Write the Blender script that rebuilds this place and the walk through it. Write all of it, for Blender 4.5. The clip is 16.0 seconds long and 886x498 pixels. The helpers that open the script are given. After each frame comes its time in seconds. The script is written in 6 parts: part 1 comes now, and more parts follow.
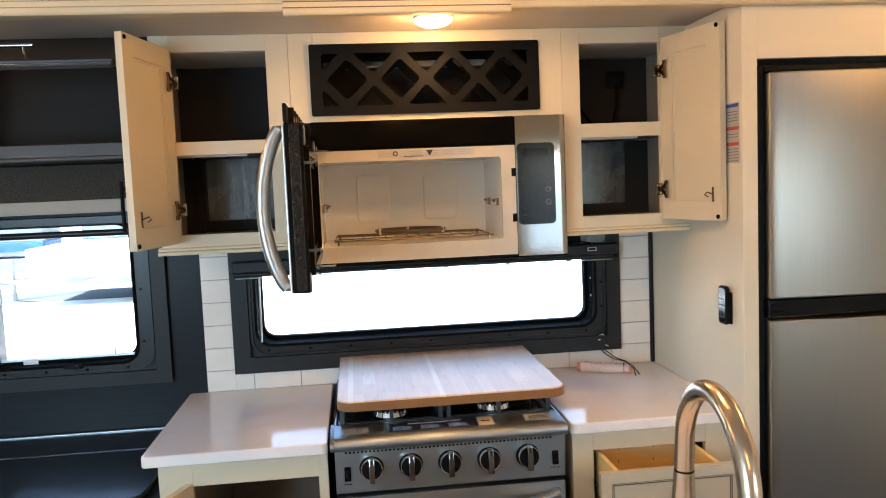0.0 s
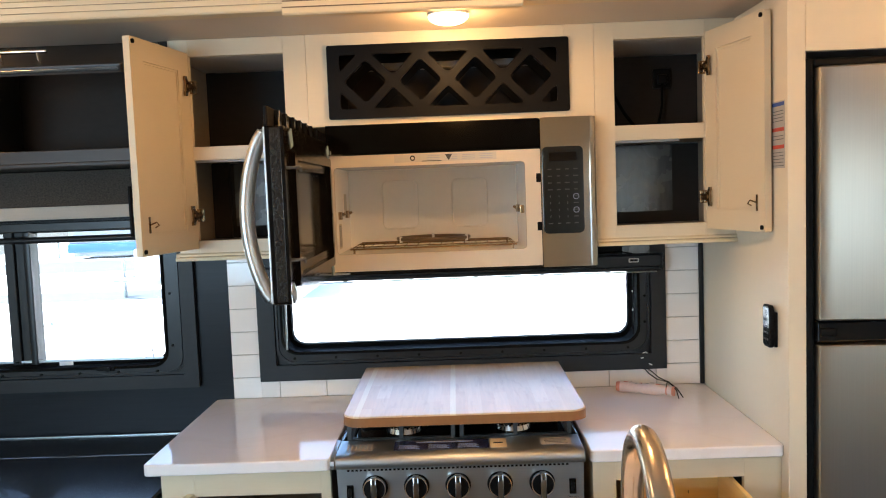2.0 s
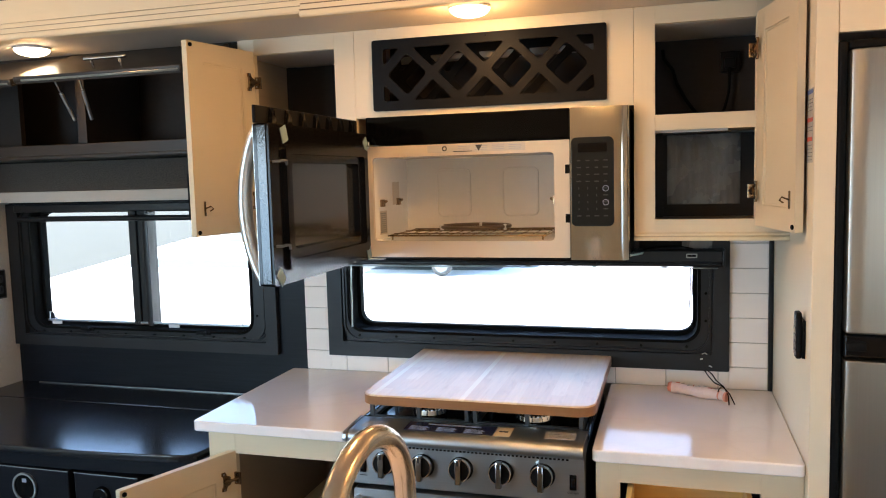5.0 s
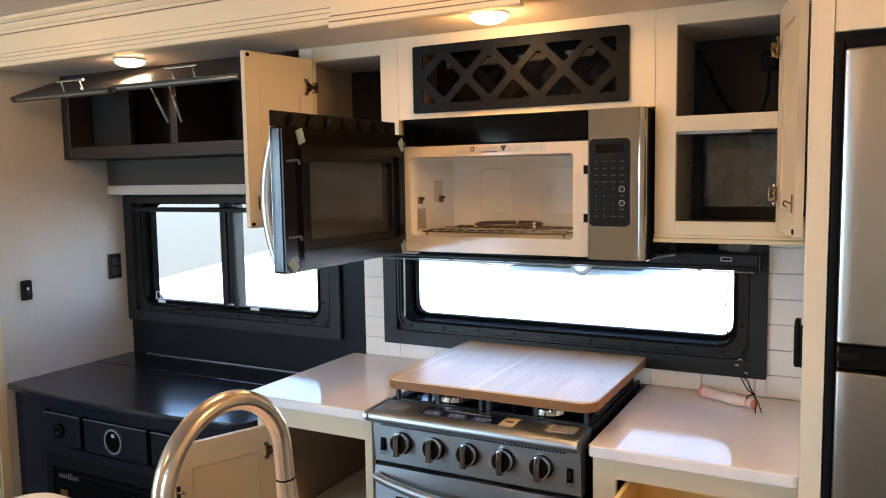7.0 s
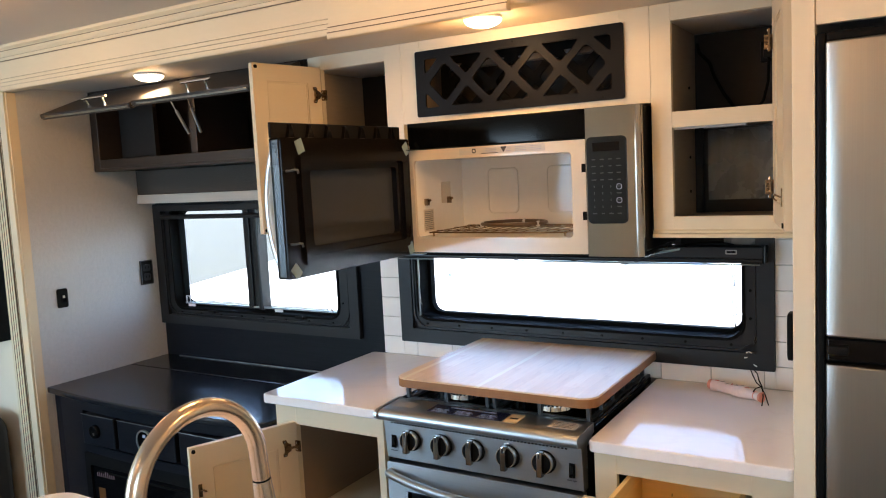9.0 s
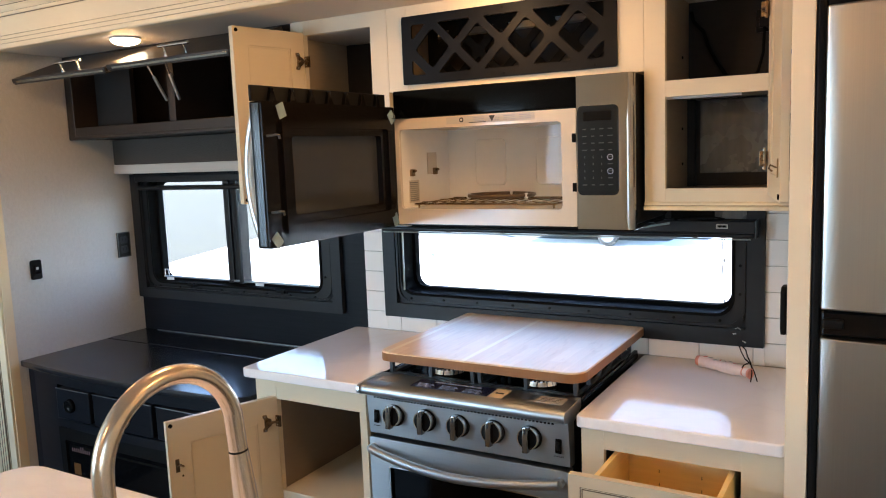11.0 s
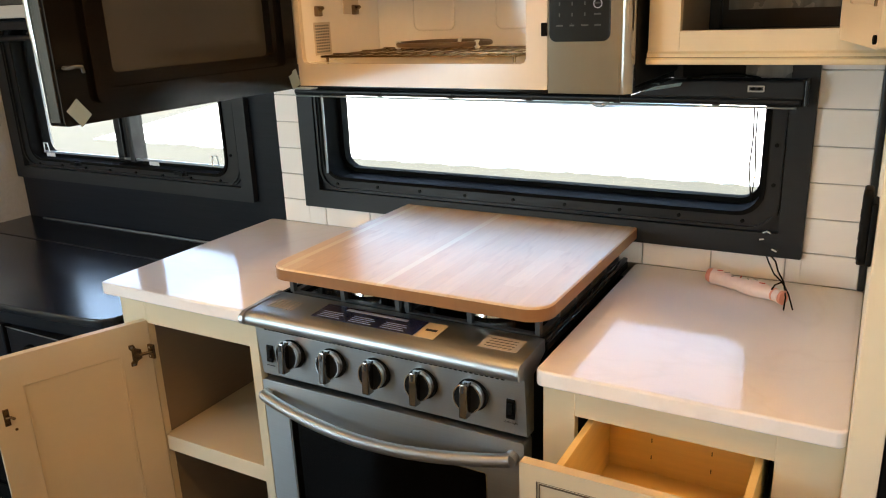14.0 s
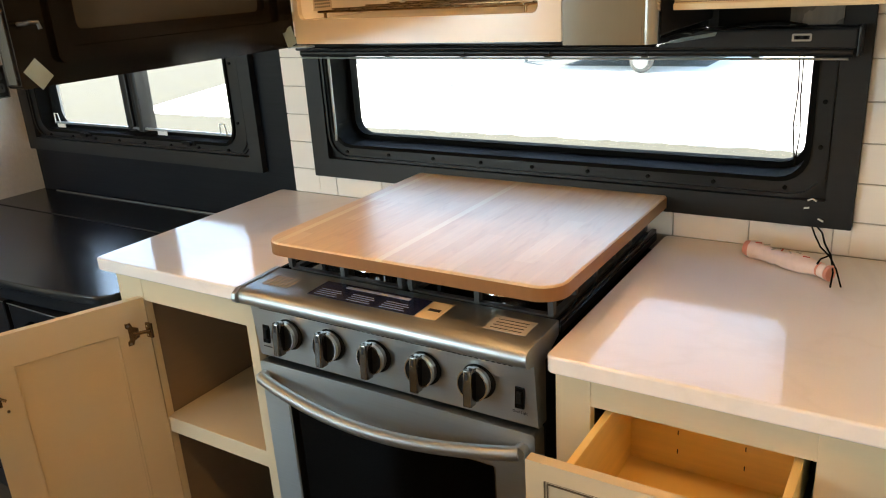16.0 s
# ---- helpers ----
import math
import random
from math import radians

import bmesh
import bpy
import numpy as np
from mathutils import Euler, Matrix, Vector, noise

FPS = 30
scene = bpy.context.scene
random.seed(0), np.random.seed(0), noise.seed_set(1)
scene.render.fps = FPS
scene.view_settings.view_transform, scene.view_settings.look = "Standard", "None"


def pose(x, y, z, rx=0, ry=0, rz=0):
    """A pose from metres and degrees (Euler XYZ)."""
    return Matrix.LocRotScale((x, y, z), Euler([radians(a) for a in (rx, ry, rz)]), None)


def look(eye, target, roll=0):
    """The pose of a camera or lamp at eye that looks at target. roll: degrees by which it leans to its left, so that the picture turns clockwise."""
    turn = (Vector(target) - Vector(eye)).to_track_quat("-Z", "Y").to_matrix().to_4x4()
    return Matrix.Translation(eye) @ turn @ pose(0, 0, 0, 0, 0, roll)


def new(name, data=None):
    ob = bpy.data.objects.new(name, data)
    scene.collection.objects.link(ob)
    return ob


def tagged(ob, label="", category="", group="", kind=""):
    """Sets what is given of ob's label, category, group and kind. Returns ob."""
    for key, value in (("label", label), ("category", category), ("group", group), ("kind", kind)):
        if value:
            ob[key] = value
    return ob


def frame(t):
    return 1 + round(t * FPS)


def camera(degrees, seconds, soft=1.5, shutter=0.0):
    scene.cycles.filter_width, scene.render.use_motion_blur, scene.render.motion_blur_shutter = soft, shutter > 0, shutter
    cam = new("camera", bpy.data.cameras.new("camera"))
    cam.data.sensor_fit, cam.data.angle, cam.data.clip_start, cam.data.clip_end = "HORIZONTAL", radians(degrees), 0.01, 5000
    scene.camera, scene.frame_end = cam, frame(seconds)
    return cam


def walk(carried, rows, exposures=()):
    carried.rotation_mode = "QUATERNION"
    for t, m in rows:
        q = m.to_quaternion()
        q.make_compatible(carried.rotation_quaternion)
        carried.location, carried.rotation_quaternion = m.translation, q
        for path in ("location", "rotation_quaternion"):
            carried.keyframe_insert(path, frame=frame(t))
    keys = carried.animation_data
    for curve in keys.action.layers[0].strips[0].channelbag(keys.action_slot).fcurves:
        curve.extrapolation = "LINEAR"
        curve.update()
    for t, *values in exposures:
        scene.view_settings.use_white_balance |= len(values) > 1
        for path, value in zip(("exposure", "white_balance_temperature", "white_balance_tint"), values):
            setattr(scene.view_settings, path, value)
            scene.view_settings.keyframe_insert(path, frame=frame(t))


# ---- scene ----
cam = camera(59.5, 16.0, soft=1.05)
METRES, EYE, TILT, LEAN, TURN = 2.2, 1.56, 0.0, 0.0, -6.4
ROWS = [
    (0.0, 0.0, 0.0, 0.0, -0.2, -4.82, 2.38),
    (0.5, 0.0257, 0.0132, -0.0034, 2.14, -4.73, 2.64),
    (1.0, 0.056, 0.0294, -0.0045, 4.33, -4.44, 2.56),
    (1.5, 0.0837, 0.0483, -0.003, 5.83, -4.33, 2.34),
    (2.0, 0.1003, 0.0582, -0.0016, 7.16, -4.23, 2.15),
    (2.5, 0.1201, 0.0628, 0.0014, 8.56, -4.38, 1.83),
    (3.0, 0.1532, 0.0633, -0.0007, 10.26, -4.69, 1.23),
    (3.5, 0.1989, 0.0581, -0.0005, 12.56, -4.92, 1.11),
    (4.0, 0.2431, 0.0544, -0.0011, 16.02, -5.2, 1.31),
    (4.5, 0.2751, 0.0667, -0.0028, 19.16, -5.11, 1.72),
    (4.7, 0.2956, 0.0803, 0.0023, 20.58, -5.19, 1.69),
    (6.8, 0.4775, 0.1345, 0.0141, 33.31, -5.6, 0.7),
    (7.0, 0.4961, 0.1311, 0.0062, 34.14, -5.37, 0.93),
    (7.5, 0.5213, 0.1345, 0.0068, 35.87, -5.37, 1.59),
    (8.0, 0.5381, 0.1369, 0.0077, 36.88, -5.01, 2.17),
    (8.2, 0.5461, 0.1431, 0.0159, 37.27, -5.4, 2.59),
    (10.3, 0.5568, 0.1498, 0.0173, 37.47, -5.89, 2.98),
    (10.5, 0.5515, 0.1483, 0.0103, 37.01, -5.86, 2.79),
    (11.0, 0.5362, 0.1654, 0.0021, 36.25, -7.24, 2.18),
    (11.5, 0.5157, 0.1937, -0.0061, 35.49, -9.23, 1.98),
    (12.0, 0.4917, 0.2339, -0.0131, 34.54, -11.29, 1.77),
    (12.5, 0.461, 0.279, -0.0203, 34.01, -13.33, 1.16),
    (13.0, 0.4395, 0.3309, -0.0253, 33.99, -15.3, 1.31),
    (13.5, 0.4258, 0.3915, -0.0268, 34.47, -16.88, 1.84),
    (14.0, 0.4164, 0.4461, -0.0269, 35.47, -17.45, 2.19),
    (14.5, 0.4086, 0.4815, -0.0346, 36.47, -18.09, 2.87),
    (15.0, 0.4093, 0.4982, -0.039, 37.05, -18.79, 3.32),
    (15.5, 0.4061, 0.5057, -0.0437, 37.73, -19.24, 3.2),
    (16.0, 0.4047, 0.5106, -0.0453, 38.21, -19.51, 3.41),
]
EXPOSURE = [(0.0, 2.94, 6300, 10), (4.0, 2.97, 6350, 10.5), (7.0, 2.96, 6250, 12), (11.0, 3.00, 6150, 12), (12.0, 3.11, 6400, 11), (13.0, 3.15, 7000, 11), (16.0, 3.06, 7800, 9)]
walk(cam, [(t, pose(0, 0, EYE, TILT, LEAN, TURN) @ pose(METRES * x, METRES * y, METRES * z, 90 + pitch, roll, yaw)) for t, x, y, z, yaw, pitch, roll in ROWS], EXPOSURE)

# ---- world, sun and large lights ----
world = bpy.data.worlds.new("world")
scene.world = world
world.use_nodes = True
wn = world.node_tree
sky = wn.nodes.new("ShaderNodeTexSky")
sky.sky_type, sky.sun_disc = "NISHITA", False
sky.sun_elevation, sky.sun_rotation = radians(62), radians(260)
sky.dust_density, sky.ozone_density = 0.6, 2.0
wn.nodes["Background"].inputs["Strength"].default_value = 0.14
wn.links.new(sky.outputs["Color"], wn.nodes["Background"].inputs["Color"])
sun = new("sun", bpy.data.lights.new("sun", "SUN"))
sun.data.energy, sun.data.angle, sun.data.color = 3.8, radians(0.5), (1.0, 0.96, 0.91)
sun.matrix_world = look((-9.8, -1.8, 18.8), (0, 0, 0))


def area_lamp(name, eye, target, w, h, watts, colour):
    lamp = new(name, bpy.data.lights.new(name, "AREA"))
    lamp.data.shape, lamp.data.size, lamp.data.size_y, lamp.data.energy, lamp.data.color = "RECTANGLE", w, h, watts, colour
    lamp.matrix_world = look(eye, target)
    return lamp


SKYLIGHT = (0.50, 0.76, 1.0)
WARM = (1.0, 0.515, 0.165)
# fill daylight added at two assumed windows in the unseen south wall
area_lamp("daylight_fill_west", (-2.05, -1.44, 1.35), (-1.75, 2, 1.25), 1.4, 1.0, 8.2, SKYLIGHT)
area_lamp("daylight_fill_east", (1.95, -1.44, 1.38), (1.95, 2, 1.25), 1.2, 0.75, 0.7, SKYLIGHT)


# ---- helpers for meshes ----
ORI = {}


def thing(name, at, label, category, group="", kind=""):
    ob = tagged(new(name), label, category, group, kind)
    ob.location = at
    ORI[ob] = Matrix.Translation(at)
    return ob


def part(name, bm, material, parent=None, label="", smooth=True):
    """One bmesh, given in the world's metres, as one mesh object under its thing or part."""
    m = ORI.get(parent, Matrix())
    bm.transform(m.inverted())
    bmesh.ops.recalc_face_normals(bm, faces=bm.faces)
    me = bpy.data.meshes.new(name)
    # broad flat faces keep their own normal beside narrow rounded edges
    bm.edges.index_update()
    crisp = []
    for e in bm.edges:
        if len(e.link_faces) == 2:
            a, b = e.link_faces[0].calc_area(), e.link_faces[1].calc_area()
            if max(a, b) > 9 * min(a, b) and e.calc_face_angle(0.0) > 0.04:
                crisp.append(e.index)
    bm.to_mesh(me)
    bm.free()
    me.materials.append(material)
    if smooth:
        me.shade_smooth()
        me.set_sharp_from_angle(angle=radians(32))
        for i in crisp:
            me.edges[i].use_edge_sharp = True
    ob = new(name, me)
    if parent is not None:
        ob.parent = parent
    ORI[ob] = m
    if label:
        ob["label"] = label
    return ob


def structure(name, bm, material, label, category, smooth=True):
    return tagged(part(name, bm, material, None, "", smooth), label, category, "", "structure")


def cuboid(x0, x1, y0, y1, z0, z1, bevel=0.0, seg=2):
    bm = bmesh.new()
    bmesh.ops.create_cube(bm, size=1)
    for v in bm.verts:
        v.co = Vector(((x0 + x1) / 2 + v.co.x * (x1 - x0), (y0 + y1) / 2 + v.co.y * (y1 - y0), (z0 + z1) / 2 + v.co.z * (z1 - z0)))
    if bevel:
        bmesh.ops.bevel(bm, geom=bm.edges[:], offset=bevel, segments=seg, affect="EDGES", profile=0.5)
    return bm


def join(*bms):
    out = bmesh.new()
    for b in bms:
        me = bpy.data.meshes.new("tmp")
        b.to_mesh(me)
        b.free()
        out.from_mesh(me)
        bpy.data.meshes.remove(me)
    return out


def moved(bm, m):
    bm.transform(m)
    return bm


def rod(p0, p1, r0, r1=None, seg=24, bevel=0.0):
    """A round bar from p0 to p1."""
    p0, p1 = Vector(p0), Vector(p1)
    bm = bmesh.new()
    bmesh.ops.create_cone(bm, cap_ends=True, segments=seg, radius1=r0, radius2=r0 if r1 is None else r1, depth=(p1 - p0).length)
    if bevel:
        bmesh.ops.bevel(bm, geom=[e for e in bm.edges if len(e.link_faces) == 2 and any(len(f.verts) > 4 for f in e.link_faces)], offset=bevel, segments=2, affect="EDGES", profile=0.5)
    bm.transform(Matrix.Translation((p0 + p1) / 2) @ (p1 - p0).to_track_quat("Z", "Y").to_matrix().to_4x4())
    return bm


def tube(points, radius, seg=14, closed=False, flat=1.0):
    """A round bar swept along points; radius may be a function of 0..1."""
    pts = [Vector(p) for p in points]
    bm, rings, n = bmesh.new(), [], len(pts)
    side = None
    for i, p in enumerate(pts):
        a = pts[(i - 1) % n] if closed or i else p
        b = pts[(i + 1) % n] if closed or i < n - 1 else p
        d = (b - a).normalized()
        if side is None:
            side = d.orthogonal().normalized()
        side = (side - d * side.dot(d)).normalized()
        up = d.cross(side)
        r = radius(i / (n - 1)) if callable(radius) else radius
        rings.append([bm.verts.new(p + side * r * math.cos(2 * math.pi * k / seg) + up * r * flat * math.sin(2 * math.pi * k / seg)) for k in range(seg)])
    for i in range(n if closed else n - 1):
        a, b = rings[i], rings[(i + 1) % n]
        for k in range(seg):
            bm.faces.new((a[k], a[(k + 1) % seg], b[(k + 1) % seg], b[k]))
    if not closed:
        bm.faces.new(rings[0][::-1])
        bm.faces.new(rings[-1])
    return bm


def rrect(u0, u1, v0, v1, r, seg=6):
    """Corner-rounded rectangle as (u, v) points."""
    r = max(r, 1e-4)
    out = []
    for cu, cv, a in ((u1 - r, v1 - r, 0), (u0 + r, v1 - r, 90), (u0 + r, v0 + r, 180), (u1 - r, v0 + r, 270)):
        for k in range(seg + 1):
            b = radians(a + 90 * k / seg)
            out.append((cu + r * math.cos(b), cv + r * math.sin(b)))
    return out


def axis_point(axis, u, v, w):
    """A point whose depth w lies along the axis."""
    return {"x": (w, u, v), "y": (u, w, v), "z": (u, v, w)}[axis]


def ring(outer, inner, w0, w1, axis="y"):
    """A flat frame between two loops of as many points, w0 to w1 deep."""
    bm = bmesh.new()
    n = len(outer)
    loops = [[bm.verts.new(axis_point(axis, u, v, w)) for u, v in lp] for lp in (outer, inner) for w in (w0, w1)]
    o0, o1, i0, i1 = loops
    for k in range(n):
        j = (k + 1) % n
        for a, b in ((o0, i0), (i0, i1), (i1, o1), (o1, o0)):
            bm.faces.new((a[k], a[j], b[j], b[k]))
    return bm


def slab(outline, w0, w1, axis="z", bevel=0.0, seg=2):
    """A flat piece with the outline given, w0 to w1 thick."""
    bm = bmesh.new()
    lo = [bm.verts.new(axis_point(axis, u, v, w0)) for u, v in outline]
    hi = [bm.verts.new(axis_point(axis, u, v, w1)) for u, v in outline]
    n = len(outline)
    bm.faces.new(lo[::-1])
    bm.faces.new(hi)
    for k in range(n):
        bm.faces.new((lo[k], lo[(k + 1) % n], hi[(k + 1) % n], hi[k]))
    if bevel:
        bmesh.ops.recalc_face_normals(bm, faces=bm.faces)
        es = [e for e in bm.edges if any(len(f.verts) > 4 for f in e.link_faces)] if n > 4 else bm.edges[:]
        bmesh.ops.bevel(bm, geom=es, offset=bevel, segments=seg, affect="EDGES", profile=0.5)
    return bm


def profile(outline, x0, x1):
    """An outline in (y, z) drawn along x."""
    return slab(outline, x0, x1, "x")


def disc(c, axis, r, depth, seg=32, bevel=0.0):
    v = {"x": Vector((1, 0, 0)), "y": Vector((0, 1, 0)), "z": Vector((0, 0, 1))}[axis]
    c = Vector(c)
    return rod(c - v * depth / 2, c + v * depth / 2, r, None, seg, bevel)


# ---- materials ----
def material(name, colour, rough=0.5, metal=0.0, grain=(60, 60, 60), vary=0.06, bump=0.05, stain=3.0, stain_amount=0.06, rough_vary=0.08, coat=0.0, spec=0.5):
    """Paint, plastic, metal or stone: fine grain and wide stains over one base colour."""
    m = bpy.data.materials.new(name)
    m.use_nodes = True
    nt = m.node_tree
    N, L = nt.nodes, nt.links
    bsdf = N["Principled BSDF"]
    bsdf.inputs["Metallic"].default_value = metal
    bsdf.inputs["Coat Weight"].default_value = coat
    bsdf.inputs["Specular IOR Level"].default_value = spec
    tc = N.new("ShaderNodeTexCoord")
    mp = N.new("ShaderNodeMapping")
    mp.inputs["Scale"].default_value = grain
    L.new(tc.outputs["Object"], mp.inputs["Vector"])
    fine = N.new("ShaderNodeTexNoise")
    fine.inputs["Scale"].default_value, fine.inputs["Detail"].default_value = 1.0, 4.0
    L.new(mp.outputs["Vector"], fine.inputs["Vector"])
    wide = N.new("ShaderNodeTexNoise")
    wide.inputs["Scale"].default_value, wide.inputs["Detail"].default_value = stain, 3.0
    L.new(tc.outputs["Object"], wide.inputs["Vector"])

    def scaled(src, k, base):
        n = N.new("ShaderNodeMath")
        n.operation = "MULTIPLY_ADD"
        n.inputs[1].default_value, n.inputs[2].default_value = k, base
        L.new(src, n.inputs[0])
        return n.outputs[0]

    a, b = scaled(fine.outputs["Fac"], 2 * vary, 1 - vary), scaled(wide.outputs["Fac"], 2 * stain_amount, 1 - stain_amount)
    mul = N.new("ShaderNodeMath")
    mul.operation = "MULTIPLY"
    L.new(a, mul.inputs[0])
    L.new(b, mul.inputs[1])
    mix = N.new("ShaderNodeVectorMath")
    mix.operation = "SCALE"
    mix.inputs[0].default_value = colour[:3]
    L.new(mul.outputs[0], mix.inputs["Scale"])
    L.new(mix.outputs[0], bsdf.inputs["Base Color"])
    L.new(scaled(wide.outputs["Fac"], 2 * rough_vary, rough - rough_vary), bsdf.inputs["Roughness"])
    if bump:
        bp = N.new("ShaderNodeBump")
        bp.inputs["Strength"].default_value, bp.inputs["Distance"].default_value = bump, 0.002
        L.new(fine.outputs["Fac"], bp.inputs["Height"])
        L.new(bp.outputs["Normal"], bsdf.inputs["Normal"])
    return m


def brushed(m, amount):
    """Stretch a metal's highlights across its horizontal brushing."""
    nt = m.node_tree
    bsdf = nt.nodes["Principled BSDF"]
    tan = nt.nodes.new("ShaderNodeTangent")
    tan.direction_type, tan.axis = "RADIAL", "Z"
    bsdf.inputs["Anisotropic"].default_value, bsdf.inputs["Anisotropic Rotation"].default_value = amount, 0.25
    nt.links.new(tan.outputs["Tangent"], bsdf.inputs["Tangent"])


def glow(name, colour, strength):
    m = bpy.data.materials.new(name)
    m.use_nodes = True
    b = m.node_tree.nodes["Principled BSDF"]
    b.inputs["Base Color"].default_value = (0.9, 0.88, 0.82, 1)
    b.inputs["Emission Color"].default_value, b.inputs["Emission Strength"].default_value = (*colour, 1), strength
    return m


def glass(name, colour=(0.9, 0.95, 0.95), rough=0.0, ior=1.12):
    m = bpy.data.materials.new(name)
    m.use_nodes = True
    b = m.node_tree.nodes["Principled BSDF"]
    b.inputs["Base Color"].default_value, b.inputs["Roughness"].default_value = (*colour, 1), rough
    b.inputs["Transmission Weight"].default_value, b.inputs["IOR"].default_value = 1.0, ior
    return m


CREAM = material("cream_cabinet_paint", (0.70, 0.588, 0.415), 0.40, grain=(30, 30, 200), vary=0.02, bump=0.04, stain=2.0, stain_amount=0.04)
CREAM_TRIM = material("cream_trim_wrap", (0.71, 0.59, 0.395), 0.45, grain=(20, 90, 90), vary=0.03, bump=0.05)
GROOVE = material("brown_glaze_groove", (0.16, 0.11, 0.065), 0.7)
# pale cabinet sides drawn brown, with the compartments' shade in the colour
UPPER_INSIDE = material("shaded_cabinet_lining", (0.30, 0.235, 0.165), 0.6, grain=(15, 15, 120), vary=0.12, bump=0.05, spec=0.3)
# fronts' cream darkened: the base cabinet's inner shade is in the colour
CREAM_SHADED = material("shaded_cream_inside", (0.25, 0.18, 0.12), 0.6, grain=(15, 15, 120), vary=0.06, bump=0.05)
CEILING = material("white_ceiling_vinyl", (0.66, 0.58, 0.49), 0.6, grain=(180, 180, 180), vary=0.03, bump=0.15)
WALLPAPER = material("grey_linen_wall_vinyl", (0.55, 0.54, 0.52), 0.5, grain=(260, 260, 520), vary=0.6, bump=0.9, stain=75, stain_amount=0.16)
PANEL_WALL = material("cream_wall_panel", (0.78, 0.68, 0.52), 0.5, grain=(50, 50, 50), vary=0.02, bump=0.05)
QUARTZ = material("white_solid_worktop", (0.90, 0.845, 0.83), 0.09, grain=(260, 260, 260), vary=0.02, bump=0.0, stain=5, stain_amount=0.03, rough_vary=0.02, spec=0.42)
TILE = material("white_glazed_tile", (0.89, 0.835, 0.79), 0.08, grain=(14, 14, 14), vary=0.02, bump=0.5, rough_vary=0.02)
GROUT = material("pale_grey_grout", (0.52, 0.475, 0.435), 0.9)
BLACKWOOD = material("black_wood_laminate", (0.0080, 0.0092, 0.0125), 0.34, grain=(5, 140, 140), vary=0.4, bump=0.12, stain=5, spec=0.16)
BLACKTOP = material("black_console_top", (0.010, 0.012, 0.016), 0.19, grain=(6, 160, 160), vary=0.3, bump=0.06, rough_vary=0.06)
ESPRESSO = material("espresso_cabinet_wood", (0.026, 0.019, 0.0145), 0.36, grain=(8, 140, 140), vary=0.3, bump=0.1, spec=0.35)
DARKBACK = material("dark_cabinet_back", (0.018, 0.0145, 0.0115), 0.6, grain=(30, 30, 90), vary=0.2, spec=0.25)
SLATEBACK = material("slate_grey_plywood_back", (0.10, 0.108, 0.106), 0.27, grain=(60, 60, 9), vary=0.6, bump=0.35, stain=14, stain_amount=0.3, spec=0.75)
WINFRAME = material("charcoal_window_trim", (0.015, 0.0155, 0.017), 0.42, grain=(10, 120, 120), vary=0.2, bump=0.06, spec=0.28)
WINSEAL = material("black_aluminium_window_frame", (0.011, 0.0115, 0.0125), 0.32, vary=0.1, spec=0.32)
RUBBER = material("black_rubber", (0.0046, 0.0042, 0.0034), 0.75, spec=0.05)
BLACKPLASTIC = material("glossy_black_plastic", (0.0035, 0.0035, 0.0038), 0.10, vary=0.05, bump=0.0, rough_vary=0.04, spec=0.22)
MATTBLACK = material("matt_black_metal", (0.0062, 0.0058, 0.0055), 0.48, vary=0.1, spec=0.09)
IRON = material("grey_cast_iron", (0.045, 0.047, 0.05), 0.5, grain=(400, 400, 400), vary=0.2, bump=0.25)
STEEL = material("brushed_stainless_steel", (0.45, 0.475, 0.49), 0.40, 1.0, grain=(6, 300, 420), vary=0.07, bump=0.05, stain_amount=0.05, rough_vary=0.06)
brushed(STEEL, 0.45)
STEELV = material("vertical_brushed_steel", (0.52, 0.505, 0.485), 0.34, 1.0, grain=(420, 300, 5), vary=0.05, bump=0.04, stain_amount=0.02, rough_vary=0.015)
CHROME = material("polished_chrome", (0.75, 0.75, 0.75), 0.1, 1.0, vary=0.03, bump=0.0, rough_vary=0.03)
NICKEL = material("brushed_nickel", (0.74, 0.635, 0.52), 0.24, 1.0, grain=(200, 200, 200), vary=0.05, bump=0.04, rough_vary=0.05)
BRASS = material("antique_brass_hinge", (0.26, 0.175, 0.10), 0.25, 1.0, grain=(90, 90, 90), vary=0.3)
ENAMEL = material("cream_oven_enamel", (0.61, 0.53, 0.425), 0.15, grain=(40, 40, 40), vary=0.03, bump=0.0)
DRAWERWOOD = material("amber_drawer_veneer", (0.95, 0.69, 0.29), 0.45, grain=(6, 6, 90), vary=0.12, bump=0.06)
MWBROWN = material("dark_bronze_door_lining", (0.0046, 0.0036, 0.0028), 0.17, vary=0.08, bump=0.0, spec=0.15)
WHITEPLASTIC = material("white_plastic", (0.75, 0.74, 0.72), 0.4, vary=0.03)
GREYLABEL = material("pale_grey_label", (0.46, 0.43, 0.39), 0.5, vary=0.03)
INK = material("dark_print", (0.02, 0.02, 0.022), 0.6)
NAVY = material("navy_print_film", (0.012, 0.016, 0.055), 0.25, vary=0.05)
PALEINK = material("pale_print", (0.30, 0.32, 0.42), 0.5)
KEYINK = material("grey_key_print", (0.06, 0.066, 0.07), 0.4)
RED = material("red_print", (0.55, 0.06, 0.03), 0.5)
BLUE = material("blue_print", (0.03, 0.09, 0.35), 0.5)
PINK = material("pink_printed_plastic", (0.86, 0.66, 0.60), 0.3, grain=(90, 90, 90), vary=0.1)
FLOOR = material("grey_brown_vinyl_plank", (0.085, 0.072, 0.06), 0.45, grain=(8, 90, 90), vary=0.3, bump=0.1)
